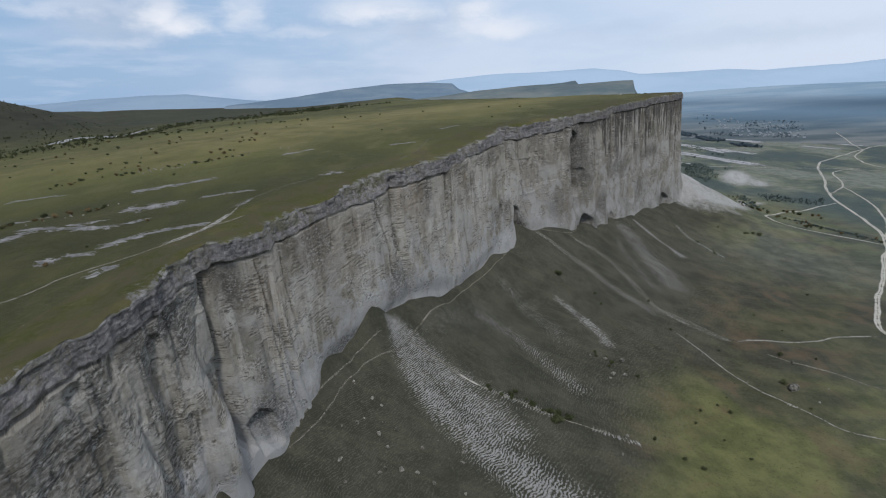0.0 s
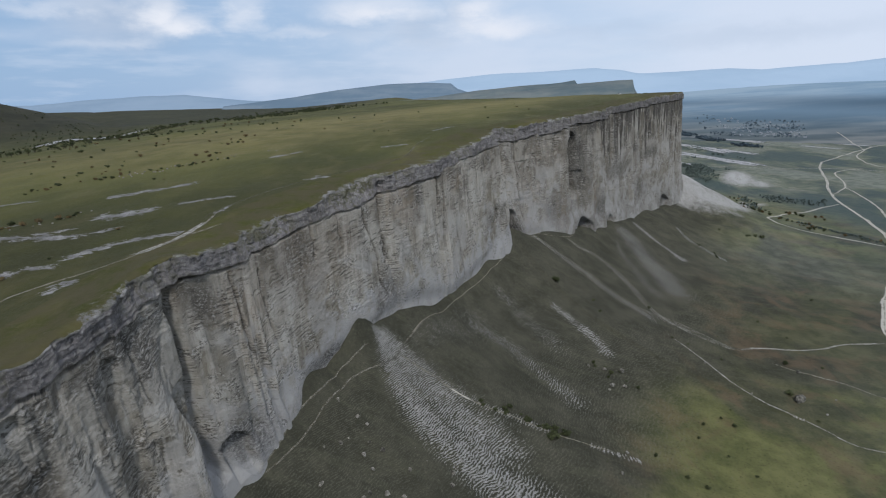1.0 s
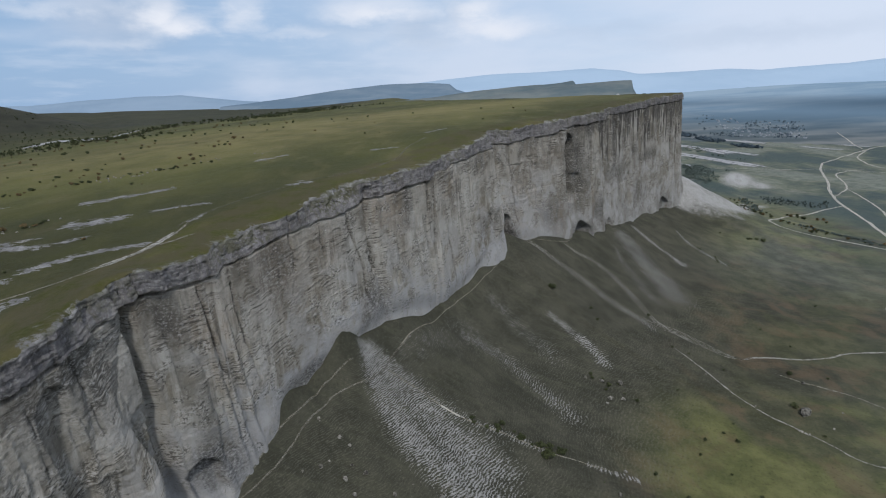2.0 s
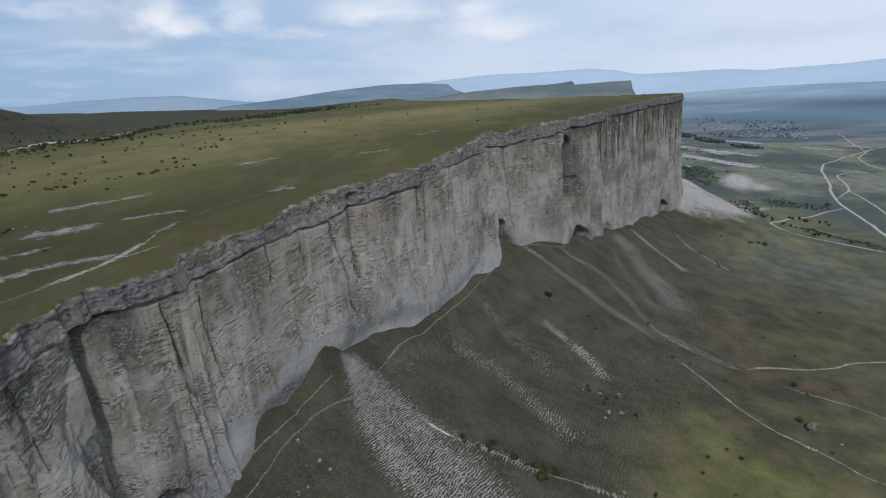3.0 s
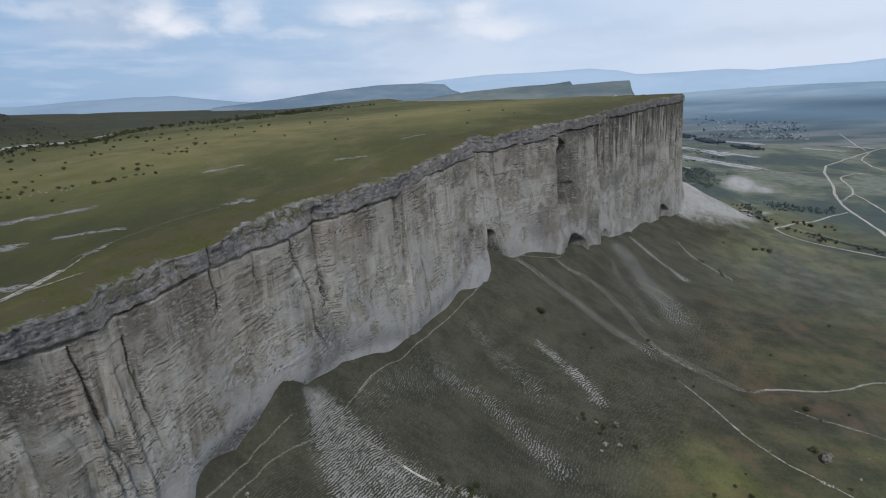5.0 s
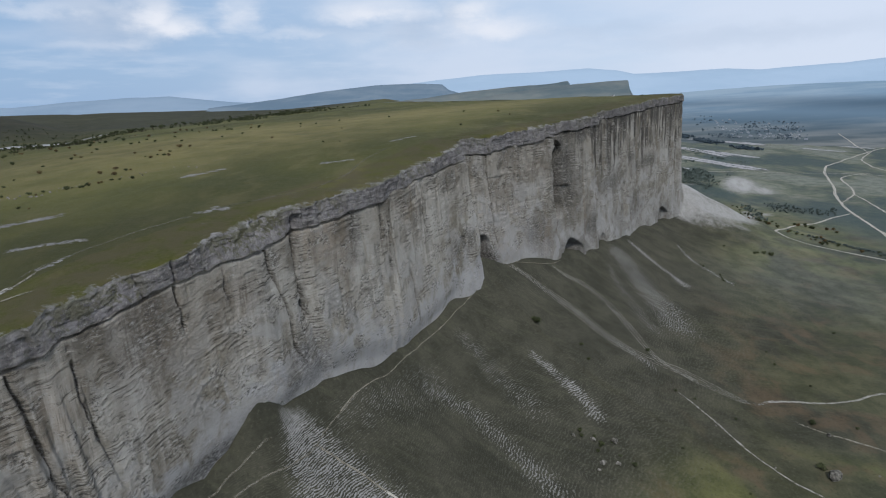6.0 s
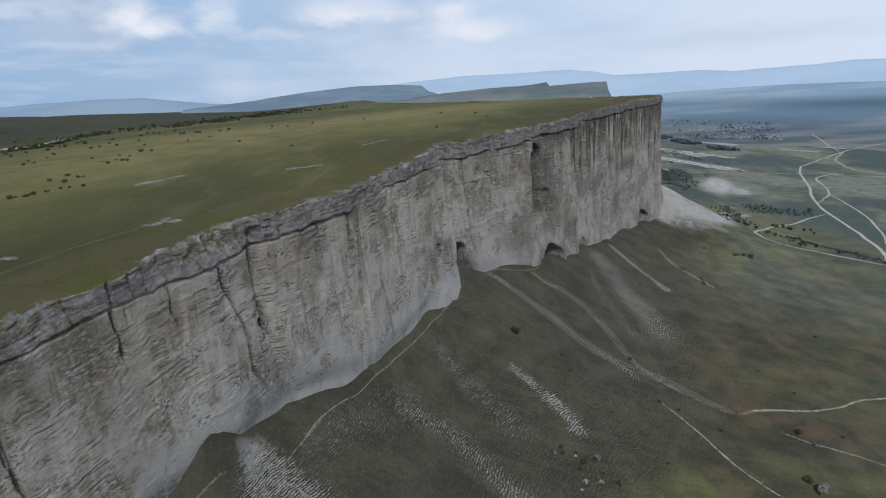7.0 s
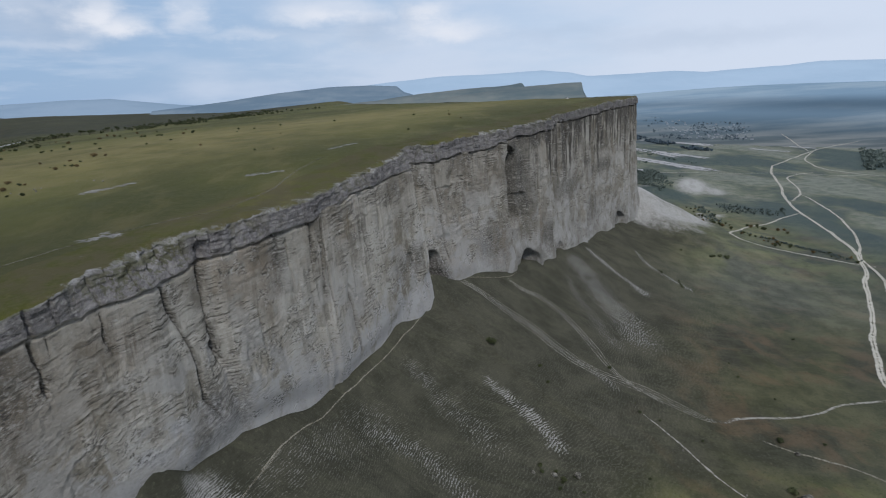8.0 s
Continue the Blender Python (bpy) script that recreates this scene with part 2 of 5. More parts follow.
    calm = s.step(s.noise(21.0, 5, 0.6, s.map((0.9, 1.0, 1.0), face), 0.4), 0.50, 0.58)
    calm = s.math("MULTIPLY", calm, s.math("SUBTRACT", 1.0, s.math("MINIMUM", s.math("ADD", s.attr("stain_shade"), crown), 1.0)))
    c = s.mix(s.math("MULTIPLY", calm, 0.55), c, s.mix(s.step(rel, 0.2, 0.6), (0.43, 0.405, 0.350), (0.425, 0.42, 0.408)))
    worn = s.math("MULTIPLY", worn, s.math("MULTIPLY_ADD", calm, -0.8, 1.0))
    # thin beds etched in patches, pitted rubble in others
    rough = s.math("MULTIPLY", s.step(s.noise(15.0, 6, 0.7, s.map((0.7, 1.0, 1.0), face), 0.4), 0.49, 0.55), worn)
    line = s.noise(1.0, 4, 0.65, s.map((0.10, 1.0, 1.0), face), 0.0)
    c = s.mix(s.math("MULTIPLY", s.math("MULTIPLY", s.step(line, 0.47, 0.41), rough), 0.85), c, (0.085, 0.078, 0.066))
    c = s.mix(s.math("MULTIPLY", s.math("MULTIPLY", s.step(line, 0.53, 0.59), rough), 0.45), c, (0.56, 0.535, 0.485))
    c = s.mix(s.math("MULTIPLY", s.math("MULTIPLY", s.step(bed, 0.42, 0.35), s.math("MULTIPLY", worn, s.step(patch, 0.56, 0.42))), 0.45), c, (0.13, 0.122, 0.105))
    speck = s.noise(0.95, 4, 0.75, s.map((0.45, 1.0, 1.0), face))
    belt = s.math("MULTIPLY", s.step(rel, 0.52, 0.62), s.step(rel, 0.86, 0.76))
    pit = s.math("MAXIMUM", s.step(s.noise(11.0, 5, 0.65, face), 0.53, 0.60), s.math("MULTIPLY", s.step(along_rim, 735.0, 690.0), s.step(s.noise(9.0, 4, 0.6, face), 0.44, 0.58)))
    pit = s.math("MAXIMUM", pit, s.math("MULTIPLY", belt, s.step(s.noise(13.0, 5, 0.7, face), 0.48, 0.58)))
    pit = s.math("MAXIMUM", pit, s.math("MULTIPLY", s.attr("stain_shade"), 1.2))
    pit = s.math("MULTIPLY", pit, s.math("MULTIPLY_ADD", calm, -0.75, 1.0))
    pit = s.math("MULTIPLY", pit, s.math("MULTIPLY_ADD", far_end, -0.6, 1.0))
    c = s.mix(s.math("MULTIPLY", s.math("MULTIPLY", s.step(speck, 0.49, 0.43), pit), 0.85), c, (0.080, 0.077, 0.070))
    c = s.mix(s.math("MULTIPLY", s.math("MULTIPLY", s.step(speck, 0.53, 0.59), pit), 0.60), c, (0.60, 0.59, 0.565))
    c = s.mix(s.math("MULTIPLY", s.math("MULTIPLY", s.step(grit, 0.46, 0.36), worn), 0.5), c, (0.13, 0.122, 0.105))
    c = s.mix(s.math("MULTIPLY", s.step(grit, 0.55, 0.66), 0.40), c, (0.54, 0.525, 0.485))
    capc = s.mix(s.step(s.noise(7.0, 6, 0.7, face), 0.34, 0.66), (0.105, 0.100, 0.104), (0.265, 0.256, 0.262))
    capc = s.mix(s.math("MULTIPLY", s.step(s.noise(2.0, 6, 0.75, s.map((0.6, 1.0, 1.0), face)), 0.46, 0.34), 0.75), capc, (0.085, 0.080, 0.075))
    capc = s.mix(s.math("MULTIPLY", s.step(s.noise(4.5, 6, 0.72, face), 0.52, 0.62), 0.5), capc, (0.36, 0.345, 0.315))
    capc = s.mix(s.math("MULTIPLY", s.step(s.noise(1.2, 5, 0.7, face), 0.54, 0.64), 0.45), capc, (0.46, 0.45, 0.43))
    g, gh = turf(s)
    r, rh = limestone_pavement(s)
    tufts = s.math("MULTIPLY", s.attr("shelf"), s.step(s.math("ADD", s.noise(4.0, 7, 0.75), s.math("MULTIPLY", dep, -0.014)), 0.38, 0.50))
    capc = s.mix(s.math("MULTIPLY", tufts, 0.85), capc, g)
    c = s.mix(s.math("MULTIPLY", s.attr("cap"), s.math("MULTIPLY_ADD", far_end, -0.25, 0.85)), c, capc)
    edge = s.math("ADD", s.attr("rock"), s.math("MULTIPLY", s.math("SUBTRACT", s.noise(5, 7, 0.76), 0.5), 2.8))
    shelf = s.mix(0.5, r, g)
    g = s.mix(s.math("MULTIPLY", s.step(s.noise(13, 5, 0.65), 0.34, 0.6), 0.75), g, (0.088, 0.076, 0.044))
    top = s.mix(s.step(edge, 0.36, 0.66), g, s.mix(s.step(s.noise(11, 5, 0.7), 0.42, 0.6), shelf, r))
    c = s.mix(1.0, c, (0.88, 0.88, 0.88), "MULTIPLY")
    flat = s.attr("top")
    c = s.mix(flat, c, top)
    face_k = s.math("SUBTRACT", 1.0, flat)
    n0 = s.bump(s.noise(1.6, 6, 0.7), 0.8, s.math("MULTIPLY", flat, 0.7))
    n1 = s.bump(bed, 1.2, s.math("MULTIPLY", face_k, 0.35), n0)
    n2 = s.bump(speck, 0.9, s.math("MULTIPLY", face_k, 0.9), n1)
    n3 = s.bump(s.noise(0.45, 4, 0.7), 0.5, s.math("MULTIPLY", face_k, 0.8), n2)
    return s.done(c, 0.95, n3, 0.12)


def make_ground_mat():
    s = Shade("valley_turf")
    x, y, z = s.sep()
    wide = s.noise(110, 5, 0.6, None, 0.4)
    mid = s.noise(24, 6, 0.65)
    fine = s.noise(1.8, 6, 0.74)
    far = s.noise(280, 5, 0.58, s.map((1.0, 0.55, 0.2), turn=(0, 0, -40)), 0.3)
    runs = s.noise(9.0, 5, 0.65, s.map((0.16, 1.0, 0.3), turn=(0, 0, 30)))
    c = s.mix(s.step(mid, 0.35, 0.68), (0.043, 0.0435, 0.031), (0.073, 0.0715, 0.052))
    c = s.mix(s.math("MULTIPLY", s.step(runs, 0.5, 0.66), 0.35), c, (0.095, 0.095, 0.064))
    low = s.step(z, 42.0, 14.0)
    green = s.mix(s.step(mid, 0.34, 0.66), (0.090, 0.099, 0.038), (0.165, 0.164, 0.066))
    # green thins out where cloud shadow is put into the turf colour
    c = s.mix(s.math("MULTIPLY", s.math("MULTIPLY", low, s.attr("meadow_lit")), s.step(wide, 0.42, 0.56)), c, green)
    c = s.mix(s.math("MULTIPLY", s.attr("lush_lit"), s.math("MULTIPLY_ADD", s.step(wide, 0.35, 0.6), 0.6, 0.3)), c, green)
    red = s.math("MULTIPLY", s.step(s.noise(48, 6, 0.62, None, 0.5), 0.50, 0.66), low)
    c = s.mix(s.math("MULTIPLY", red, 0.5), c, (0.150, 0.102, 0.062))
    # pale steppe, greyed and blued for haze in the base colour
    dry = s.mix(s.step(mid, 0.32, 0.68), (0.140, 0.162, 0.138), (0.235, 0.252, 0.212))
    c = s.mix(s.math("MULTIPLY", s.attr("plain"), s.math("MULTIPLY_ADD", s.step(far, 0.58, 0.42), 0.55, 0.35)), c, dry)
    # dark teal patches stand in for cloud shadow on the valley floor
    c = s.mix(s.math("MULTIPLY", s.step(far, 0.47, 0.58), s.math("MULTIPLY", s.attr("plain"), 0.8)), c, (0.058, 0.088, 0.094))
    c = s.mix(s.math("MULTIPLY", s.step(fine, 0.54, 0.68), 0.38), c, (0.155, 0.146, 0.110))
    c = s.mix(s.math("MULTIPLY", s.step(fine, 0.46, 0.34), 0.5), c, (0.030, 0.031, 0.020))
    wave = s.math("SINE", s.math("MULTIPLY", s.math("ADD", z, s.math("MULTIPLY", s.noise(7.0, 5, 0.65), 2.4)), 8.6))
    contour = s.noise(0.55, 4, 0.6, s.map((0.17, 0.17, 1.0)))
    broken = s.noise(1.0, 5, 0.75)
    ter = s.math("ADD", s.math("MULTIPLY", wave, 0.42), s.math("MULTIPLY", s.math("SUBTRACT", contour, 0.5), 2.4))
    ter = s.math("ADD", ter, s.math("MULTIPLY", s.math("SUBTRACT", broken, 0.5), 2.4))
    chalk = s.attr("chalk")
    steps = s.attr("steps")
    thin = s.math("MULTIPLY", s.step(ter, 0.10, 0.55), s.math("MULTIPLY", steps, s.math("MULTIPLY_ADD", s.step(wide, 0.36, 0.6), 0.7, 0.3)))
    c = s.mix(s.math("MULTIPLY", thin, 0.30), c, (0.165, 0.156, 0.128))
    rag = s.math("ADD", chalk, s.math("MULTIPLY", s.math("SUBTRACT", s.noise(10.0, 7, 0.72), 0.5), 0.9))
    strip = s.math("ADD", rag, s.math("MULTIPLY", ter, s.math("MULTIPLY", steps, 0.75)))
    k = s.math("MULTIPLY", s.step(strip, 0.42, 1.02), s.step(chalk, 0.02, 0.6))
    pale = s.mix(s.step(fine, 0.3, 0.7), (0.27, 0.265, 0.25), (0.42, 0.415, 0.40))
    gully = s.noise(16.0, 6, 0.7, s.map((1.0, 0.3, 1.0), turn=(0, 0, -35)))
    white = s.math("MULTIPLY", s.step(chalk, 0.7, 1.3), s.step(gully, 0.40, 0.56))
    pale = s.mix(white, pale, (0.44, 0.44, 0.43))
    c = s.mix(s.math("MULTIPLY", k, 0.88), c, pale)
    n1 = s.bump(ter, 0.4, s.math("MULTIPLY", steps, s.math("MULTIPLY_ADD", chalk, 0.7, 0.12)))
    n2 = s.bump(fine, 0.8, 0.9, n1)
    return s.done(c, 0.95, n2, 0.12)


def make_plain(name, a, b, size, rough=0.9, lo=0.35, hi=0.65):
    s = Shade(name)
    c = s.mix(s.step(s.noise(size, 5, 0.65), lo, hi), a, b)
    return s.done(c, rough, s.bump(s.noise(size * 0.4, 5, 0.7), size * 0.15, 0.6), 0.2)


def make_track_mat(name, a, b, patch=3.0, cover=0.95, ragged=1.9):
    s = Shade(name)
    c = s.mix(s.step(s.noise(3.0, 6, 0.7), 0.3, 0.7), a, b)
    s.done(c, 0.95, s.bump(s.noise(0.6, 5, 0.7), 0.2, 0.5), 0.15)
    tr, mx = s.node("ShaderNodeBsdfTransparent"), s.node("ShaderNodeMixShader")
    worn = s.math("ADD", s.attr("wear"), s.math("MULTIPLY", s.math("SUBTRACT", s.noise(patch, 6, 0.75), 0.5), ragged))
    s.link(s.math("MULTIPLY", s.step(worn, 0.30, 0.75), cover), mx.inputs[0])
    s.link(tr.outputs[0], mx.inputs[1])
    s.link(s.b.outputs[0], mx.inputs[2])
    s.link(mx.outputs[0], s.out.inputs[0])
    return s.m


def make_leaf_mat(name, a, b):
    s = Shade(name)
    info = s.node("ShaderNodeObjectInfo")
    c = s.mix(s.step(s.noise(0.7, 4, 0.7), 0.3, 0.7), a, b)
    c = s.mix(s.math("MULTIPLY", info.outputs["Random"], 0.5), c, tuple(v * 1.7 for v in b))
    return s.done(c, 0.85, None, 0.2)


# land in the distance: haze is put in as blue emission and bluish base colour
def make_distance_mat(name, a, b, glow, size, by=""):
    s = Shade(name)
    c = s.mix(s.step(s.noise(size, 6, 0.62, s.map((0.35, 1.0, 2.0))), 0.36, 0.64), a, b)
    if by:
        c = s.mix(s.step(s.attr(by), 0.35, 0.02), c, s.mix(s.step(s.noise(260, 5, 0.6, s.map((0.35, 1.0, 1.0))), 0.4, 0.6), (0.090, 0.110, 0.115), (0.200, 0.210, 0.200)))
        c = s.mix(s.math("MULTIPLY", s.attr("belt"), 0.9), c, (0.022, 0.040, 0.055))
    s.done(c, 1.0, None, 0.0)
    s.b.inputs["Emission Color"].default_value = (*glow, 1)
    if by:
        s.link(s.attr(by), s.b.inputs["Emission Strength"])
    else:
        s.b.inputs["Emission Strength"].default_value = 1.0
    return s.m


MAT_PLATEAU = make_plateau_mat()
MAT_CLIFF = make_cliff_mat()
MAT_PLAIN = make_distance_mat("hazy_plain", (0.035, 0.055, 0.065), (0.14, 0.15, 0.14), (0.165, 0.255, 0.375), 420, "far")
MAT_GROUND = make_ground_mat()
MAT_TRACK = make_track_mat("chalk_track", (0.40, 0.38, 0.32), (0.56, 0.54, 0.47), 5.0, 0.95)
MAT_TRACK_DIM = make_track_mat("worn_footpath", (0.22, 0.20, 0.15), (0.36, 0.34, 0.28), 2.2, 0.7)
MAT_TRACK_FAINT = make_track_mat("trodden_turf", (0.15, 0.14, 0.105), (0.28, 0.265, 0.22), 1.6, 0.6)
MAT_SPUR = make_track_mat("broken_chalk", (0.27, 0.26, 0.22), (0.48, 0.465, 0.42), 2.2, 0.8, 3.4)
MAT_CHALK = make_track_mat("bare_chalk", (0.34, 0.34, 0.34), (0.52, 0.52, 0.52), 16.0, 0.85)
MAT_LEAF = make_leaf_mat("bush_leaves", (0.030, 0.040, 0.018), (0.062, 0.070, 0.032))
# leaves of far trees, made paler and bluer to carry the haze
MAT_LEAF_FAR = make_leaf_mat("distant_leaves", (0.070, 0.092, 0.082), (0.105, 0.130, 0.115))
MAT_LEAF_HAZY = make_leaf_mat("hazy_leaves", (0.050, 0.075, 0.095), (0.080, 0.108, 0.128))
MAT_LEAF_PALE = make_leaf_mat("dry_bush_leaves", (0.075, 0.055, 0.026), (0.135, 0.098, 0.048))
MAT_BARK = make_plain("bush_bark", (0.05, 0.04, 0.03), (0.10, 0.085, 0.065), 0.2)
MAT_ROCK_DARK = make_plain("weathered_block", (0.045, 0.042, 0.036), (0.21, 0.20, 0.17), 2.2)
MAT_ROCK = make_plain("boulder_limestone", (0.10, 0.095, 0.08), (0.30, 0.285, 0.25), 1.6)


# ---- noise on arrays ----
def lattice(i, j, k):
    i, j, k = (a.astype(np.int64) for a in (i, j, k))
    h = (i * 374761393 + j * 668265263 + k * 1274126177) & 0xFFFFFFFF
    h = ((h ^ (h >> 13)) * 1274126177) & 0xFFFFFFFF
    h = ((h ^ (h >> 16)) * 2246822519) & 0xFFFFFFFF
    return (h ^ (h >> 15)) / 4294967295.0


def vnoise(x, y, z=0.0):
    """Smooth value noise in -1..1."""
    x, y, z = np.broadcast_arrays(np.asarray(x, float), np.asarray(y, float), np.asarray(z, float))
    i, j, k = np.floor(x), np.floor(y), np.floor(z)
    u, v, w = x - i, y - j, z - k
    u, v, w = (a * a * a * (a * (a * 6 - 15) + 10) for a in (u, v, w))
    r = 0
    for a in (0, 1):
        for b in (0, 1):
            for c in (0, 1):
                r = r + lattice(i + a, j + b, k + c) * (u if a else 1 - u) * (v if b else 1 - v) * (w if c else 1 - w)
    return r * 2 - 1


def fbm(x, y, z=0.0, octaves=4, gain=0.5):
    r, a, f, tot = 0, 1.0, 1.0, 0.0
    for o in range(octaves):
        r = r + a * vnoise(x * f + 17.3 * o, y * f + 5.1 * o, z * f + 9.7 * o)
        tot += a
        a, f = a * gain, f * 2.03
    return r / tot


def ridged(x, y, octaves=3):
    return 1 - np.abs(fbm(x, y, 3.3, octaves)) * 2


def sstep(v, lo, hi):
    t = np.clip((v - lo) / (hi - lo), 0, 1)
    return t * t * (3 - 2 * t)


# ---- the plan: rim of the escarpment (x, y, height of the rim, height of the foot) ----
RIM = [
    (-200, -500, 165, 60), (-160, -220, 168, 62), (-140, -40, 172, 66), (-124, 90, 176, 74),
    (-111, 168, 182, 88), (-101, 226, 191.5, 96), (-81, 286, 197, 106), (-44, 352, 204, 114),
    (-28, 380, 206, 113), (5, 436, 206, 99), (50, 524, 218, 120), (68, 545, 220, 122),
    (143, 632, 223, 98), (195, 700, 226, 90), (300, 840, 234, 73), (378, 930, 238, 64),
    (392, 965, 239, 97), (350, 1060, 236, 102), (200, 1350, 226, 90), (-50, 1900, 215, 90), (-250, 3000, 205, 90),
]


def spline(pts, step):
    """Centripetal-like smooth curve through pts, resampled every step metres. Columns: the points' own, then the length along."""
    p = np.array(pts, float)
    p = np.vstack([2 * p[0] - p[1], p, 2 * p[-1] - p[-2]])
    rows = []
    for a, b, c, d in zip(p[:-3], p[1:-2], p[2:-1], p[3:]):
        m = max(2, int(np.hypot(*(c - b)[:2]) / 2))
        t = np.linspace(0, 1, m, endpoint=False)[:, None]
        rows.append(0.5 * (2 * b + (c - a) * t + (2 * a - 5 * b + 4 * c - d) * t ** 2 + (3 * b - a - 3 * c + d) * t ** 3))
    q = np.vstack(rows + [p[-2:-1]])
    s = np.r_[0, np.cumsum(np.hypot(*np.diff(q[:, :2], axis=0).T))]
    at = np.arange(0, s[-1], step)
    return np.column_stack([np.interp(at, s, q[:, i]) for i in range(q.shape[1])] + [at])


CURVE = spline(RIM, 5.0)
CS = CURVE[:, 4]


def along(s, col):
    return np.interp(s, CS, CURVE[:, col])


def to_rim(x, y):
    """Signed distance out from the rim (positive over the valley) and the length along it."""
    x, y = np.asarray(x, float).ravel(), np.asarray(y, float).ravel()
    d, s = np.empty_like(x), np.empty_like(x)
    ax, ay = CURVE[:-1, 0], CURVE[:-1, 1]
    bx, by = np.diff(CURVE[:, 0]), np.diff(CURVE[:, 1])
    ll = bx * bx + by * by
    mx, my = ax + bx / 2, ay + by / 2
    for o in range(0, len(x), 20000):
        px, py = x[o:o + 20000], y[o:o + 20000]
        i = np.argmin((px[:, None] - mx) ** 2 + (py[:, None] - my) ** 2, axis=1)
        best = None
        for k in (-1, 0, 1):
            j = np.clip(i + k, 0, len(ax) - 1)
            t = np.clip(((px - ax[j]) * bx[j] + (py - ay[j]) * by[j]) / ll[j], 0, 1)
            qx, qy = px - ax[j] - t * bx[j], py - ay[j] - t * by[j]
            r = np.hypot(qx, qy)
            sg = np.where(qx * by[j] - qy * bx[j] >= 0, 1, -1)
            sj = CS[j] + t * np.sqrt(ll[j])
            if best is None:
                best = (r, sg, sj)
            else:
                w = r < best[0]
                best = tuple(np.where(w, n, b) for n, b in zip((r, sg, sj), best))
        d[o:o + 20000], s[o:o + 20000] = best[0] * best[1], best[2]
    return d, s


def s_at(x, y):
    return float(to_rim([x], [y])[1][0])


def plateau_base(x, y):
    ye = np.clip(y, -600, 890)
    z = 170.5 + 0.05 * np.clip(x, -900, 600) + 0.1172 * ye - 6.58e-5 * ye ** 2
    z = z + 0.026 * np.clip(x + 300, -500, 0)
    z = z - 0.004 * np.maximum(y - 1250, 0)
    z = z + 112 * np.exp(-(((x + 1180) / 300) ** 2 + ((y - 1230) / 330) ** 2))
    z = z - 10 * np.exp(-((x + 0.62 * (y - 200) + 80) / 60) ** 2) * sstep(y, 800, 1100)
    return z


def plateau_z(x, y, d, s):
    e = along(s, 2) - plateau_base(along(s, 0), along(s, 1))
    z = plateau_base(x, y) + e * np.exp(-np.abs(d) / 90)
    z = z + 7.5 * (1 - sstep(s, 722, 756)) * np.exp(-(np.abs(d) / 26) ** 1.5)
    z = z + 1.6 * fbm(x / 55, y / 55, 1.0, 3) + 0.35 * fbm(x / 9, y / 9, 2.0, 3)
    return z


FOOT_OUT = 13.0


# rise and fall of the cliff's foot: length along, metres
FOOT_RISE = ((670, 0), (694, 9), (710, 0), (740, -5), (770, 2), (781, 3), (787, 6), (798, 5), (812, -1), (819, 2), (825, 3), (831, 9), (836, 13), (842, 15), (849, 12), (857, 4), (873, 1), (898, -3), (926, -3),
             (951, 4), (970, 6), (1000, 2), (1020, 3), (1045, -3), (1056, -1), (1062, 7), (1080, 2), (1110, -3), (1150, -1))


def ground_z(x, y, d, s):
    rise = np.interp(s, [f[0] for f in FOOT_RISE], [f[1] for f in FOOT_RISE])
    foot = along(s, 3) + 3.5 * fbm(s / 38, 0.0, 4.0, 2) + rise * np.exp(-np.maximum(d - FOOT_OUT, 0) / 14)
    e = np.maximum(d - FOOT_OUT, 0)
    spur = np.exp(-e / 115)
    z = foot * spur
    z = z + (2.6 * ridged(s / 34, d / 260, 2) + 0.8 * ridged(s / 9, d / 120, 2)) * np.exp(-e / 130) * sstep(e, 2, 40)
    z = z + 2.5 * fbm(x / 80, y / 80, 6.0, 3) * sstep(e, 90, 260) + 0.25 * fbm(x / 6, y / 6, 7.0, 3)
    z = z + 30 * np.exp(-((((x - 735) * 0.8 + (y - 1430) * 0.6) / 110) ** 2 + ((-(x - 735) * 0.6 + (y - 1430) * 0.8) / 75) ** 2))
    # chalk ridge that runs down from the far corner of the cliff
    u, v = ((x - 395) * 0.932 + (y - 960) * 0.362) / 193, -(x - 395) * 0.362 + (y - 960) * 0.932
    z = z + 17 * np.exp(-(v / 34) ** 2) * sstep(u, -0.1, 0.2) * (1 - sstep(u, 0.5, 1.0))
    r = np.hypot(x, y)
    z = z + 210 * sstep(r, 2600, 5600) ** 1.3
    return z


# ---- mesh helpers ----
def sheet(name, verts, quads, mat, attrs=None, smooth=True):
    me = bpy.data.meshes.new(name)
    me.vertices.add(len(verts))
    me.vertices.foreach_set("co", np.ascontiguousarray(verts, np.float32).ravel())
    k = quads.shape[1]
    me.loops.add(quads.size)
    me.loops.foreach_set("vertex_index", np.ascontiguousarray(quads, np.int32).ravel())
    me.polygons.add(len(quads))
    me.polygons.foreach_set("loop_start", np.arange(0, quads.size, k, dtype=np.int32))
    me.update(calc_edges=True)
    if smooth:
        me.polygons.foreach_set("use_smooth", np.ones(len(quads), bool))
    for key, val in (attrs or {}).items():
        a = me.attributes.new(key, "FLOAT", "POINT")
        a.data.foreach_set("value", np.ascontiguousarray(val, np.float32).ravel())
    me.materials.append(mat)
    me.validate()
    return me


def grid_quads(rows, cols):
    i = np.arange(rows * cols).reshape(rows, cols)
    return np.stack([i[:-1, :-1], i[:-1, 1:], i[1:, 1:], i[1:, :-1]], -1).reshape(-1, 4)


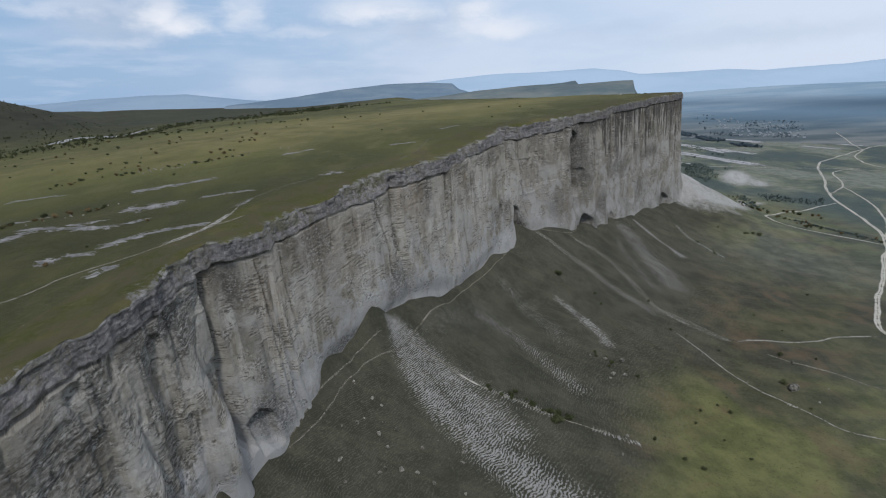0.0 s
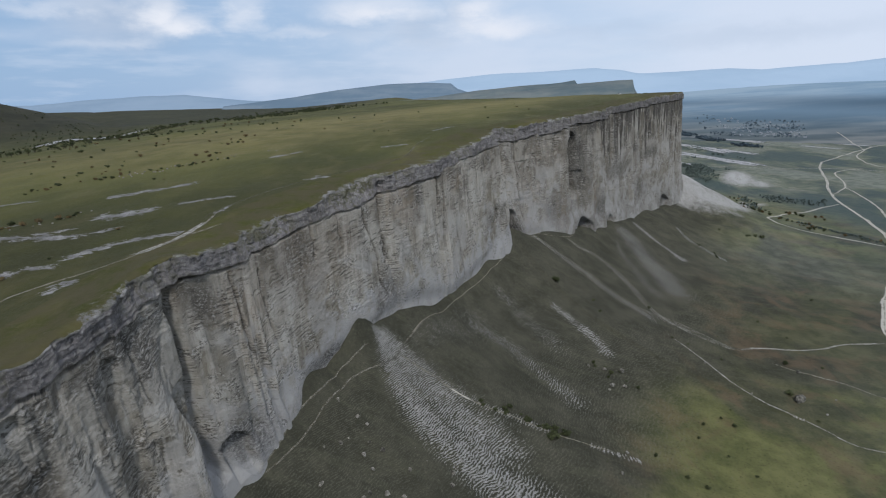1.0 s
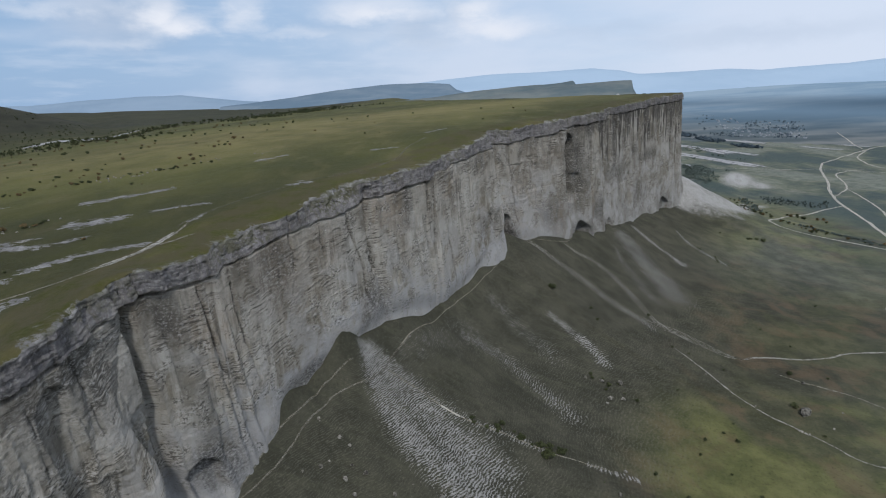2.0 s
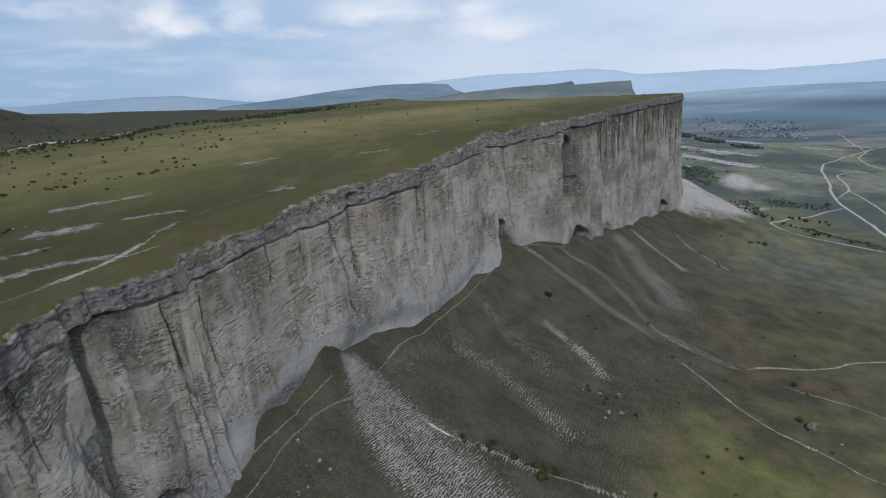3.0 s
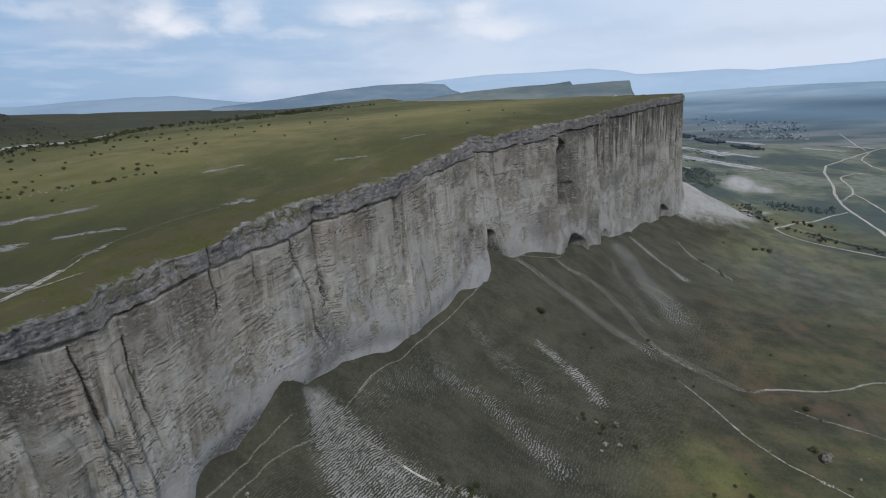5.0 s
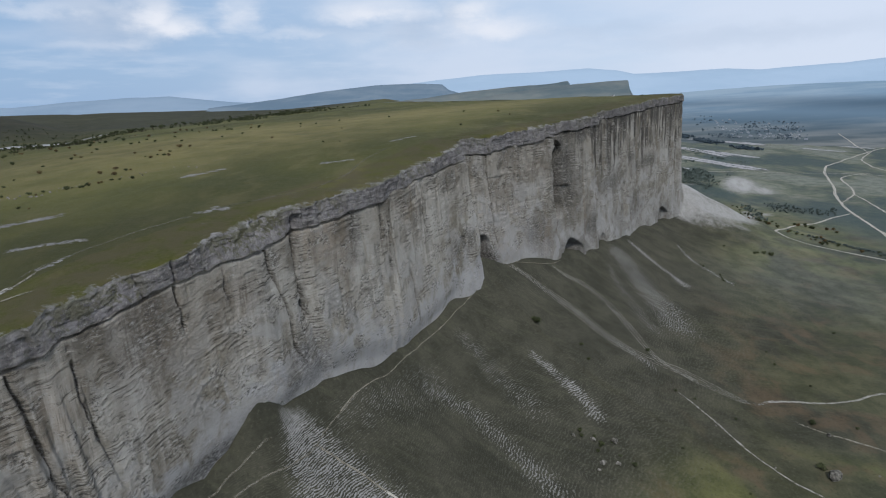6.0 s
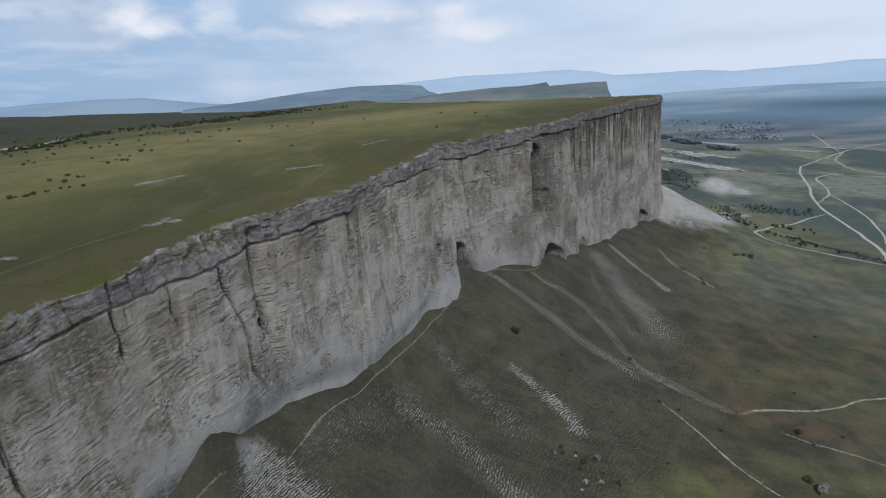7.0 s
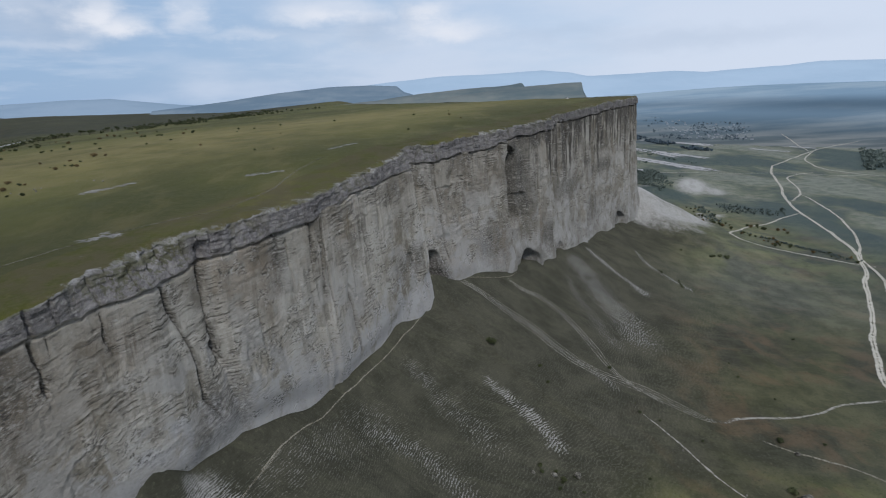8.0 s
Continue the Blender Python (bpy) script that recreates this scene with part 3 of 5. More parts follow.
def axis(lo, hi, step, grow, far_lo, far_hi):
    """Even steps between lo and hi, growing steps beyond."""
    mid = list(np.arange(lo, hi, step))
    a, st = [lo], step
    while a[-1] > far_lo:
        st *= grow
        a.append(a[-1] - st)
    b, st = [mid[-1]], step
    while b[-1] < far_hi:
        st *= grow
        b.append(b[-1] + st)
    return np.array(a[:0:-1] + mid + b[1:])


def drop_unused(verts, quads, attrs):
    used = np.zeros(len(verts), bool)
    used[quads.ravel()] = True
    idx = np.cumsum(used) - 1
    return verts[used], idx[quads], {k: v[used] for k, v in attrs.items()}


def ellipse(x, y, cx, cy, a, b, turn):
    """1 at the centre of a soft patch, 0 beyond it; turn in degrees from +x."""
    c, t = math.cos(radians(turn)), math.sin(radians(turn))
    u, v = (x - cx) * c + (y - cy) * t, -(x - cx) * t + (y - cy) * c
    return np.clip(1.25 - np.sqrt((u / a) ** 2 + (v / b) ** 2) * 0.75, 0, 1)


def stroke(x, y, pts, w0, w1):
    """Soft mask along a line of plan points whose width goes from w0 to w1."""
    best = np.zeros_like(x)
    p = spline([(a, b) for a, b in pts], 4.0)
    n = len(p)
    box = (x > p[:, 0].min() - 40) & (x < p[:, 0].max() + 40) & (y > p[:, 1].min() - 40) & (y < p[:, 1].max() + 40)
    xs, ys = x[box], y[box]
    if not len(xs):
        return best
    m = np.zeros_like(xs)
    for i in range(n):
        w = w0 + (w1 - w0) * i / max(n - 1, 1)
        m = np.maximum(m, 1.25 - np.hypot(xs - p[i, 0], ys - p[i, 1]) / w * 0.75)
    best[box] = np.clip(m, 0, 1)
    return best


# ---- plateau sheet ----
ROCK_PATCHES = [
    # plan points along an outcrop, half width
    ([(-206, 363), (-189, 370), (-162, 387)], 2.6), ([(-147, 330), (-119, 336)], 1.7), ([(-183, 316), (-171, 319), (-161, 324)], 4.2),
    ([(-224, 283), (-203, 283), (-180, 281)], 3.0), ([(-184, 280), (-172, 286), (-163, 292)], 1.6), ([(-162, 250), (-145, 267), (-120, 273)], 2.4),
    ([(-181, 234), (-172, 239), (-162, 240)], 2.4), ([(-145, 215), (-140, 219)], 2.4), ([(-137, 476), (-120, 500)], 2.2), ([(-47, 490), (-26, 497)], 1.8),
    ([(-116, 303), (-113, 317)], 1.2), ([(-84, 369), (-74, 375)], 1.5), ([(-228, 268), (-222, 275)], 2.5), ([(-78, 377), (-68, 370)], 1.6), ([(-4, 560), (14, 580)], 1.6),
    ([(-200, 205), (-190, 210)], 2.4), ([(-205, 290), (-190, 296)], 1.4), ([(-250, 300), (-232, 310)], 1.6), ([(-290, 360), (-262, 372)], 2.2),
]


def build_plateau():
    gx = axis(-330, 120, 2.0, 1.05, -4800, 500)
    gy = axis(90, 720, 2.0, 1.05, -400, 3600)
    x, y = (a.ravel() for a in np.meshgrid(gx, gy))
    d, s = to_rim(x, y)
    z = plateau_z(x, y, d, s) - 0.9 * sstep(d, -34, -26)
    rock = np.zeros_like(x)
    for pts, half in ROCK_PATCHES:
        rock = np.maximum(rock, stroke(x, y, pts, half * 2.2, half * 1.7))
    z = z + 0.7 * np.clip(rock - 0.2, 0, 0.6) * (0.5 + fbm(x / 5, y / 5, 30.0, 3))
    # dry grass; the far ellipses also paint the brightness beyond the cloud shadow
    dry = np.maximum(0.35 * ellipse(x, y, -400, 520, 300, 120, 25), np.maximum(0.9 * ellipse(x, y, -60, 860, 420, 130, 40), 0.8 * ellipse(x, y, -190, 650, 260, 110, 35)))
    rock = np.maximum(rock * 0.86, 0.20 * sstep(fbm(x / 40, y / 25, 8.0, 3), 0.15, 0.5) * sstep(d, -160, -40))
    scrub = np.clip(2.2 * np.exp(-(((x + 1180) / 380) ** 2 + ((y - 1180) / 430) ** 2)), 0, 1) + 0.8 * sstep(y, 1350, 1700) * sstep(x, -200, -420)
    scrub = np.clip(scrub, 0, 1)
    q = grid_quads(len(gy), len(gx))
    q = q[(d[q] < -10).all(axis=1)]
    # where the painted cloud shadow lies on the near turf
    deep = np.clip(0.75 * ellipse(x, y, -250, 230, 220, 110, 30), 0, 1)
    v, q, at = drop_unused(np.column_stack([x, y, z]), q, {"rock": rock, "scrub": scrub, "dry": dry, "deep": deep, "brink": np.exp(-((np.abs(d) - 8) / 22) ** 2)})
    ob = new("plateau_ground", sheet("plateau_ground", v, q, MAT_PLATEAU, at))
    tagged(ob, "grassy plateau with pale limestone outcrops above the cliff", "ground", kind="structure")


build_plateau()

# ---- cliff ----
HOLLOWS = [
    # length along the rim, half width, top and bottom in metres below the rim, depth of the hollow
    (651, 3.5, 10.5, 17, 3.0),
    (640, 9.0, 18, 120, 0.8),
    (686, 6.5, 15, 76, 3.0),
    (717, 6.5, 44, 90, 3.5),
    (724, 3.4, 9, 94, 8.0),
    (735, 8.0, 80, 101, 5.0),
    (889, 2.2, 2, 12, 3.0),
    (883, 3.2, 42, 56, 1.6),
    (935, 0.7, 14, 52, 1.8),
    (1046, 5.0, 62, 76, 1.8),
    (1088, 8.0, 76, 130, 24.0),
    (1212, 16.0, 15, 90, 14.0),
    (1230, 9.0, 60, 88, 4.0),
    (1229, 20.0, 115, 160, 20.0),
    (1302, 15.0, 128, 175, 7.0),
    (1330, 3.0, 6, 62, 2.5),
    (1532, 20.0, 150, 200, 8.0),
]
# open joints: half width, depth, then points of length along and metres below the rim
CRACKS = [
    (0.85, 3.2, ((867, 11), (868, 22), (872, 37), (874, 48), (873, 62), (878, 76))),
    (1.1, 4.0, ((887, 4), (886, 16), (884, 30), (885, 44), (887, 58))),
    (0.8, 3.0, ((819, 10), (819, 22), (820, 36))),
    (0.7, 3.0, ((757, 10), (759, 30), (760, 46), (762, 60))),
    (0.7, 2.6, ((958, 20), (957, 39), (956, 56))),
    (0.8, 2.6, ((978, 60), (980, 78), (979, 104))),
    (0.5, 1.8, ((842, 12), (841, 22), (843, 30))),
    (0.7, 2.4, ((953, 9), (952, 24), (950, 40))),
    (0.7, 2.6, ((961, 12), (962, 40), (960, 70))),
    (0.6, 2.2, ((776, 12), (775, 30), (777, 52))),
    (0.6, 2.0, ((1002, 10), (1001, 30), (1004, 52))),
    (0.7, 2.4, ((1018, 8), (1019, 26), (1017, 40))),
    (0.7, 2.4, ((1034, 9), (1036, 36))),
    (1.0, 3.5, ((1105, 10), (1104, 40), (1106, 90))),
    (1.0, 3.0, ((1262, 8), (1263, 40), (1260, 70))),
    (1.3, 3.5, ((1346, 6), (1344, 30), (1341, 58))),
    (1.0, 3.0, ((1392, 6), (1390, 44))),
    (1.0, 3.0, ((1440, 6), (1441, 60))),
]
# length along, half width, top and bottom below the rim, how far it stands out
BUTTRESSES = [
    (665, 6.5, 12, 130, 5.5), (704, 7.5, 24, 130, 8.0), (739, 9.0, 5, 110, 3.0), (756, 1.7, 10, 64, 1.9), (761, 1.5, 14, 74, 1.6), (768, 1.9, 10, 70, 2.0),
    (905, 16.0, 6, 120, 1.5), (949, 1.8, 22, 112, 2.4), (957, 1.5, 18, 104, 2.2), (968, 9.0, 10, 120, 1.6), (1060, 8.0, 20, 120, 3.5),
    (1190, 9.0, 4, 104, 3.0), (1250, 5.0, 4, 120, 2.5), (1280, 9.0, 4, 150, 2.5), (1400, 12.0, 3, 150, 3.0), (1500, 10.0, 3, 150, 3.0),
]


# how far whole faces stand out between the main corners: length along, offset
FACETS = ((600, 0), (730, 0), (745, 2), (860, 1.5), (867, -0.8), (880, -0.8), (886, -2.2), (893, 1.5), (960, 1.2), (967, -1), (1030, 1.5), (1050, 4), (1065, 5), (1072, -4), (1082, -5),
          (1150, -3), (1200, 3.5), (1207, -3), (1240, -2), (1246, 2), (1300, 3.5), (1308, -2.5), (1395, 3.5), (1403, -2.5), (1490, 4), (1500, -2), (1580, 2), (1640, 0))

# height of the cap rock: length along, metres down to the joint under it
CAP = ((600, 9.5), (700, 9.5), (735, 9), (760, 9.5), (795, 8.5), (820, 8.8), (867, 11), (886, 10.3), (940, 10.6), (962, 10), (1003, 7.5), (1030, 9), (1083, 12), (1160, 12), (1240, 9), (1640, 9))


def cap_height(s):
    return np.interp(s, [c[0] for c in CAP], [c[1] for c in CAP]) + 0.5 * vnoise(s / 17, 7.7) + 0.3 * vnoise(s / 6, 1.7)


def shelf_width(s):
    """How far the top of the cap has weathered back into a sloping rubble shelf, in metres."""
    broken = 5.0 * sstep(vnoise(s / 19, 5.5), 0.05, 0.5)
    return broken * 0.6 + (1.5 + 4.0 * sstep(s, 826, 846) + 2.0 * vnoise(s / 11, 6.6)) * sstep(s, 742, 765) * (1 - sstep(s, 876, 886))


def crack_mask(s, dep):
    """How deep the open joints cut into the face, and a soft mask for dirt and painted shade in them."""
    cut, dirt = np.zeros_like(s), np.zeros_like(s)
    for half, deep, pts in CRACKS:
        ds, ss = [p[1] for p in pts], [p[0] for p in pts]
        box = (s > min(ss) - 5) & (s < max(ss) + 5) & (dep > ds[0] - 2) & (dep < ds[-1] + 3)
        if not box.any():
            continue
        sb, db = s[box], dep[box]
        near = np.interp(db, ds, ss) + 0.7 * fbm(db / 7, 3.0, 41.0 + pts[0][0], 3)
        w = half * (0.75 + 0.6 * vnoise(db / 5, pts[0][0] * 0.1))
        ends = sstep(db, ds[0] - 1, ds[0] + 2) * (1 - sstep(db, ds[-1] - 8, ds[-1] + 2))
        cut[box] = np.maximum(cut[box], deep * np.exp(-((sb - near) / w) ** 2) * ends)
        dirt[box] = np.maximum(dirt[box], np.exp(-((sb - near) / (w * 1.1)) ** 2) * ends)
    return cut, dirt


# widths, heights and relief of the blocks that the joints cut
BLOCKS = ((13.0, 34.0, 1.7, 1.0), (5.5, 11.0, 0.9, 2.0), (2.3, 3.4, 0.45, 3.0))


def block_tone(sw, dw, w, h, k):
    """A value in -0.5..0.5 that is the same over one block of rock."""
    layer = np.floor(dw / h + 0.5 * lattice(np.floor(sw / (w * 3)), np.floor(sw * 0) + k, np.zeros_like(sw)))
    col = np.floor(sw / w + 0.6 * lattice(layer, layer * 0 + k, layer * 0 + 7))
    return lattice(col, layer, layer * 0 + k) - 0.5


def face_warp(s, dep):
    return s + 1.6 * fbm(s / 22, dep / 30, 16.0, 2), dep + 0.8 * fbm(s / 60, dep / 40, 17.0, 2)


# stains: length along, depth below the rim, half length, half height, strength; the second list also paints shade into
# caves and hollows
OCHRE = [(815, 28, 24, 20, 0.6), (752, 30, 5, 24, 0.8), (902, 20, 11, 16, 1.0), (916, 30, 9, 22, 0.7), (760, 30, 14, 22, 0.7), (843, 20, 14, 16, 0.5), (1120, 60, 30, 40, 0.5), (1180, 95, 14, 16, 0.6), (1260, 96, 8, 16, 0.7), (1160, 30, 40, 22, 0.4)]
STAIN_AND_SHADE = [(1342, 40, 5, 42, 0.9), (1237, 44, 8, 44, 0.75), (1274, 108, 13, 15, 0.65), (1172, 92, 18, 14, 0.6), (1345, 80, 34, 12, 0.6), (1470, 76, 34, 8, 0.65), (1430, 122, 24, 18, 0.5), (812, 86, 16, 7, 0.6), (792, 94, 13, 8, 0.6), (840, 78, 9, 6, 0.5), (884, 74, 8, 14, 0.6), (806, 24, 14, 16, 0.45), (704, 24, 9, 12, 0.8), (680, 20, 6, 10, 0.6), (740, 18, 7, 9, 0.6), (1230, 52, 16, 36, 0.8), (1222, 24, 10, 16, 0.95), (1240, 72, 9, 9, 0.8), (1343, 26, 5, 26, 0.9), (1390, 18, 6, 20, 0.8),
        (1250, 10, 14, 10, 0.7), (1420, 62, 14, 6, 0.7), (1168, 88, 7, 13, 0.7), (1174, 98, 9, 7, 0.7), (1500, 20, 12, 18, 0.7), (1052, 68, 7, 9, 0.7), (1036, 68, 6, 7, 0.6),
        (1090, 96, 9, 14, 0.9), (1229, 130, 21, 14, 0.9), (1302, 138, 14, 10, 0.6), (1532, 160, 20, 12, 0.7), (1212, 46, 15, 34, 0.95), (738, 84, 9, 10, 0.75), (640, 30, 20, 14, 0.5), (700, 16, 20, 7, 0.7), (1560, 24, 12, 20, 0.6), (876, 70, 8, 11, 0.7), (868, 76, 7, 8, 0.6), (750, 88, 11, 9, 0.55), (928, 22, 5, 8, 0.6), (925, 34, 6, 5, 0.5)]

PALE_FLUTES = [(762, 36, 13, 34, 0.85), (796, 34, 6, 28, 0.75), (848, 34, 8, 30, 0.5), (668, 40, 8, 34, 0.7), (704, 60, 9, 36, 0.6), (962, 50, 10, 40, 0.55), (1000, 44, 12, 32, 0.5), (1062, 60, 8, 44, 0.6), (1150, 60, 24, 40, 0.4), (1262, 70, 14, 50, 0.5), (1400, 90, 30, 50, 0.45)]


def cliff_out(s, dep, rel):
    """How far the face stands out from the rim line at a length along and a depth below the rim."""
    ledge = cap_height(s)
    below = sstep(dep - ledge, -0.3, 0.5)
    calm = 1 - 0.93 * sstep(rel, 0.68, 0.95)
    zone = 0.45 - 0.27 * sstep(s, 712, 735) + 0.14 * sstep(s, 880, 900) + 0.38 * sstep(s, 1070, 1090)
    o = FOOT_OUT * rel ** 1.4 * below
    o = o + 2.8 * fbm(s / 60, dep / 260, 11.0, 3) * (0.4 + 0.6 * below)
    o = o + np.interp(s + 3 * fbm(s / 20, dep / 30, 10.0, 2), [f[0] for f in FACETS], [f[1] for f in FACETS]) * (1 - 0.45 * sstep(rel, 0.7, 1.0))
    # rounded ribs between sharp grooves
    u = s / 17.0 + 1.1 * fbm(s / 40, dep / 60, 12.0, 3)
    amount = zone * sstep(fbm(s / 50, dep / 70, 13.0, 2), -0.35, 0.35)
    o = o + 3.6 * amount * (np.sqrt(np.abs(np.sin(np.pi * u))) - 0.7) * below * calm
    u2 = s / 5.2 + 0.5 * fbm(s / 16, dep / 40, 14.0, 3)
    o = o + 0.9 * np.maximum(zone - 0.35, 0) * sstep(fbm(s / 22, dep / 40, 15.0, 2), -0.1, 0.4) * (np.sqrt(np.abs(np.sin(np.pi * u2))) - 0.7) * below * calm
    # blocks between upright joints and bedding planes
    sw, dw = face_warp(s, dep)
    for w, h, amp, k in BLOCKS:
        o = o + amp * block_tone(sw, dw, w, h, k) * below * calm * (0.25 + 0.75 * zone)
    # thin hard and soft beds
    bedno = np.floor(dw / 1.5 + 0.8 * lattice(np.floor(dw / 9), np.floor(dw * 0), np.floor(dw * 0) + 9))
    hard = lattice(bedno, np.floor(sw / 60), bedno * 0 + 11) - 0.5
    o = o + 0.40 * hard * sstep(fbm(s / 24, dep / 18, 29.0, 3), 0.0, 0.25) * below * calm
    # thin upright cracks
    n = fbm(s / 11, dep / 110, 18.0, 2)
    o = o - 1.3 * np.exp(-(n / 0.022) ** 2) * sstep(fbm(s / 24, dep / 30, 19.0, 2), 0.08, 0.3) * below * calm
    # beds, strong in some parts and worn smooth in others
    worn = sstep(fbm(s / 26, dep / 16, 20.0, 3), 0.05, 0.35)
    o = o + (0.08 + 0.92 * worn) * 0.27 * fbm(s / 70, dep / 2.0, 21.0, 3, 0.65) * below * calm
    rough = sstep(fbm(s / 20, dep / 18, 22.0, 2), 0.12, 0.4)
    rough = np.maximum(rough, 0.8 * (1 - sstep(s, 700, 720)) * sstep(dep, 8, 30))
    o = o + (0.10 + 0.90 * rough) * 0.5 * fbm(s / 1.6, dep / 1.2, 23.0, 3, 0.6) * calm
    # blocks of the cap and the ledge under it
    run = s / 11.0 + 1.3 * vnoise(s / 21, 2.2)
    block = np.floor(run)
    seam = np.minimum(run - block, block + 1 - run) * 11.0 + 0.25 * vnoise(dep / 1.4, s / 5)
    bo = (lattice(block, block * 0 + 5, block * 0) - 0.5) * 1.8 + 0.4
    tier = np.floor(dep / 3.4 + 0.5 * lattice(block, block * 0 + 8, block * 0))
    bo2 = (lattice(block, tier, tier * 0 + 6) - 0.5) * 1.1 + 0.2 * tier
    o = o + (bo + bo2 + 2.6 * fbm(s / 26, 4.0, 24.5, 3) + 0.30 * fbm(s / 6.0, dep / 0.9, 24.0, 3) + 0.7 * fbm(s / 2.6, dep / 1.8, 28.0, 3, 0.6)) * (1 - below)
    o = o - shelf_width(s) * np.clip(1 - dep / (0.9 * ledge), 0, 1) * (1 + 0.25 * fbm(s / 3.5, dep / 1.5, 27.0, 3))
    o = o - 1.8 * (1 - sstep(seam, 0.25, 0.9)) * (1 - below) * (lattice(block, block * 0 + 4, block * 0) > 0.6)
    slot = np.abs(dep - ledge - 0.55 - 0.15 * vnoise(s / 4, 8.0)) / (0.75 + 0.3 * vnoise(s / 13, 6.0))
    o = o - 3.8 * (1 - sstep(slot, 0.55, 1.0)) * sstep(vnoise(s / 22, 3.0), -0.9, -0.45)
    o = o - crack_mask(s, dep)[0] * below
    o = o + (2.5 - 5.5 * sstep(s, 775, 800) * (1 - sstep(s, 1020, 1050))) * sstep(rel, 0.86, 1.0)
    for at, w, t0, t1, reach in BUTTRESSES:
        v = (s - at) / w + 0.3 * fbm(dep / 16, 2.0, 25.0 + at, 2)
        o = o + reach * np.sqrt(np.clip(1 - v * v, 0, 1)) * sstep(dep, t0, t0 + 0.5 * (t1 - t0)) * (0.6 + 0.6 * rel) * (1 - 0.6 * sstep(rel, 0.82, 1.0))
    for at, w, t0, t1, deep in HOLLOWS:
        v = (s - at) / w + min(0.3, 1.5 / w) * fbm(dep / 9, 1.0, 18.0 + at, 2)
        arch = t0 + 0.9 * w * (1 - np.sqrt(np.clip(1 - v * v, 0, 1)))
        o = o - deep * (1 - sstep(np.abs(v), 0.72, 1.05)) * sstep(dep, arch, arch + 1.4) * (1 - sstep(dep, t1 - 4, t1 + 2))
    return o


def build_cliff():
    s0, s1, s2, s3, s4 = 0.0, s_at(-128, 60), s_at(150, 640), s_at(330, 1100), CS[-1]
    ss = np.concatenate([np.arange(s0, s1, 6), np.arange(s1, s2, 0.55), np.arange(s2, s3, 0.9), np.arange(s3, s4, 12)])
    px, py = along(ss, 0), along(ss, 1)
    wide = 9.0
    tx, ty = along(ss + wide, 0) - along(ss - wide, 0), along(ss + wide, 1) - along(ss - wide, 1)
    ln = np.hypot(tx, ty)
    nx, ny = ty / ln, -tx / ln
    top = along(ss, 2)
    foot = along(ss, 3) - 14
    # rows: inward strip, then down the face
    ins = np.array([34, 28, 23, 19, 15.5, 12.5, 10, 8, 6.2, 4.8, 3.6, 2.6, 1.8, 1.0, 0.4])
    caps = np.arange(0.0, 12.0, 0.27)
    nface = 207
    rows, top_a, dep_a, rel_a, rock_a, run_a = [], [], [], [], [], []
    lip = cliff_out(ss, np.full_like(ss, 0.3), np.zeros_like(ss))
    lip = np.convolve(np.pad(lip, 7, mode="edge"), np.ones(15) / 15, mode="valid")
    drop = 2.4 * sstep(fbm(ss / 30, 5.0, 26.0, 3), 0.0, 0.45) + 1.1 * sstep(fbm(ss / 6, 3.0, 36.0, 3), -0.1, 0.4)
    for w in ins:
        f = 1 - sstep(np.array([w]), 0, 16)[0]
        x, y = px + nx * (lip * f - w), py + ny * (lip * f - w)
        d = np.full_like(ss, -w)
        z = plateau_z(x, y, d, ss)
        rough = np.exp(-w / 4.0)
        z = z - (0.4 + 0.7 * drop) * np.exp(-w / (1.0 + 0.5 * drop)) + rough * (0.18 * fbm(x / 4, y / 4, 21.0, 3) + 0.7 * fbm(x / 14, y / 14, 22.0, 2))
        rows.append((x, y, z))
        run_a.append(ss)
        reach = -0.5 + 6.0 * fbm(ss / 24, 2.0, 23.0, 3) + 2.0 * fbm(ss / 7, 9.0, 33.0, 2) + 4.0 * sstep(ss, 826, 846) * (1 - sstep(ss, 884, 900))
        rock_a.append(0.75 * (1 - sstep(w - reach, -5, 7)))
        top_a.append(np.ones_like(ss))
        dep_a.append(np.zeros_like(ss))
        rel_a.append(np.zeros_like(ss))
    rim_z = plateau_z(px, py, np.zeros_like(ss), ss) - 0.4 - 0.7 * drop
    height = rim_z - foot
    deps = [np.full_like(ss, c) for c in caps]
    for i in range(1, nface + 1):
        deps.append(12.0 + (height - 12.0) * i / nface)
    for dep in deps:
        rel = np.clip(dep / (height - 14), 0, 1.15)
        o = cliff_out(ss, dep, rel)
        rows.append((px + nx * o, py + ny * o, rim_z - dep - 0.15))
        run_a.append(ss + 0.9 * o)
        top_a.append(1 - sstep(dep, 0.1, 0.8))
        rock_a.append(np.ones_like(ss))
        dep_a.append(dep)
        rel_a.append(rel)
    v = np.stack([np.stack(r, -1) for r in rows])
    nr, nc = v.shape[:2]
    dep2, al2 = np.array(dep_a), np.tile(ss, (nr, 1))
    ochre, stain_shade = np.zeros_like(dep2), np.zeros_like(dep2)
    for cs, cd, a, b, k in OCHRE:
        ochre = np.maximum(ochre, k * ellipse(al2, dep2, cs, cd, a, b, 0))
    for cs, cd, a, b, k in STAIN_AND_SHADE:
        stain_shade = np.maximum(stain_shade, k * ellipse(al2, dep2, cs, cd, a, b, 0))
    pale = np.zeros_like(dep2)
    for cs, cd, a, b, k in PALE_FLUTES:
        pale = np.maximum(pale, k * ellipse(al2, dep2, cs, cd, a, b, 0))
    sw, dw = face_warp(al2, dep2)
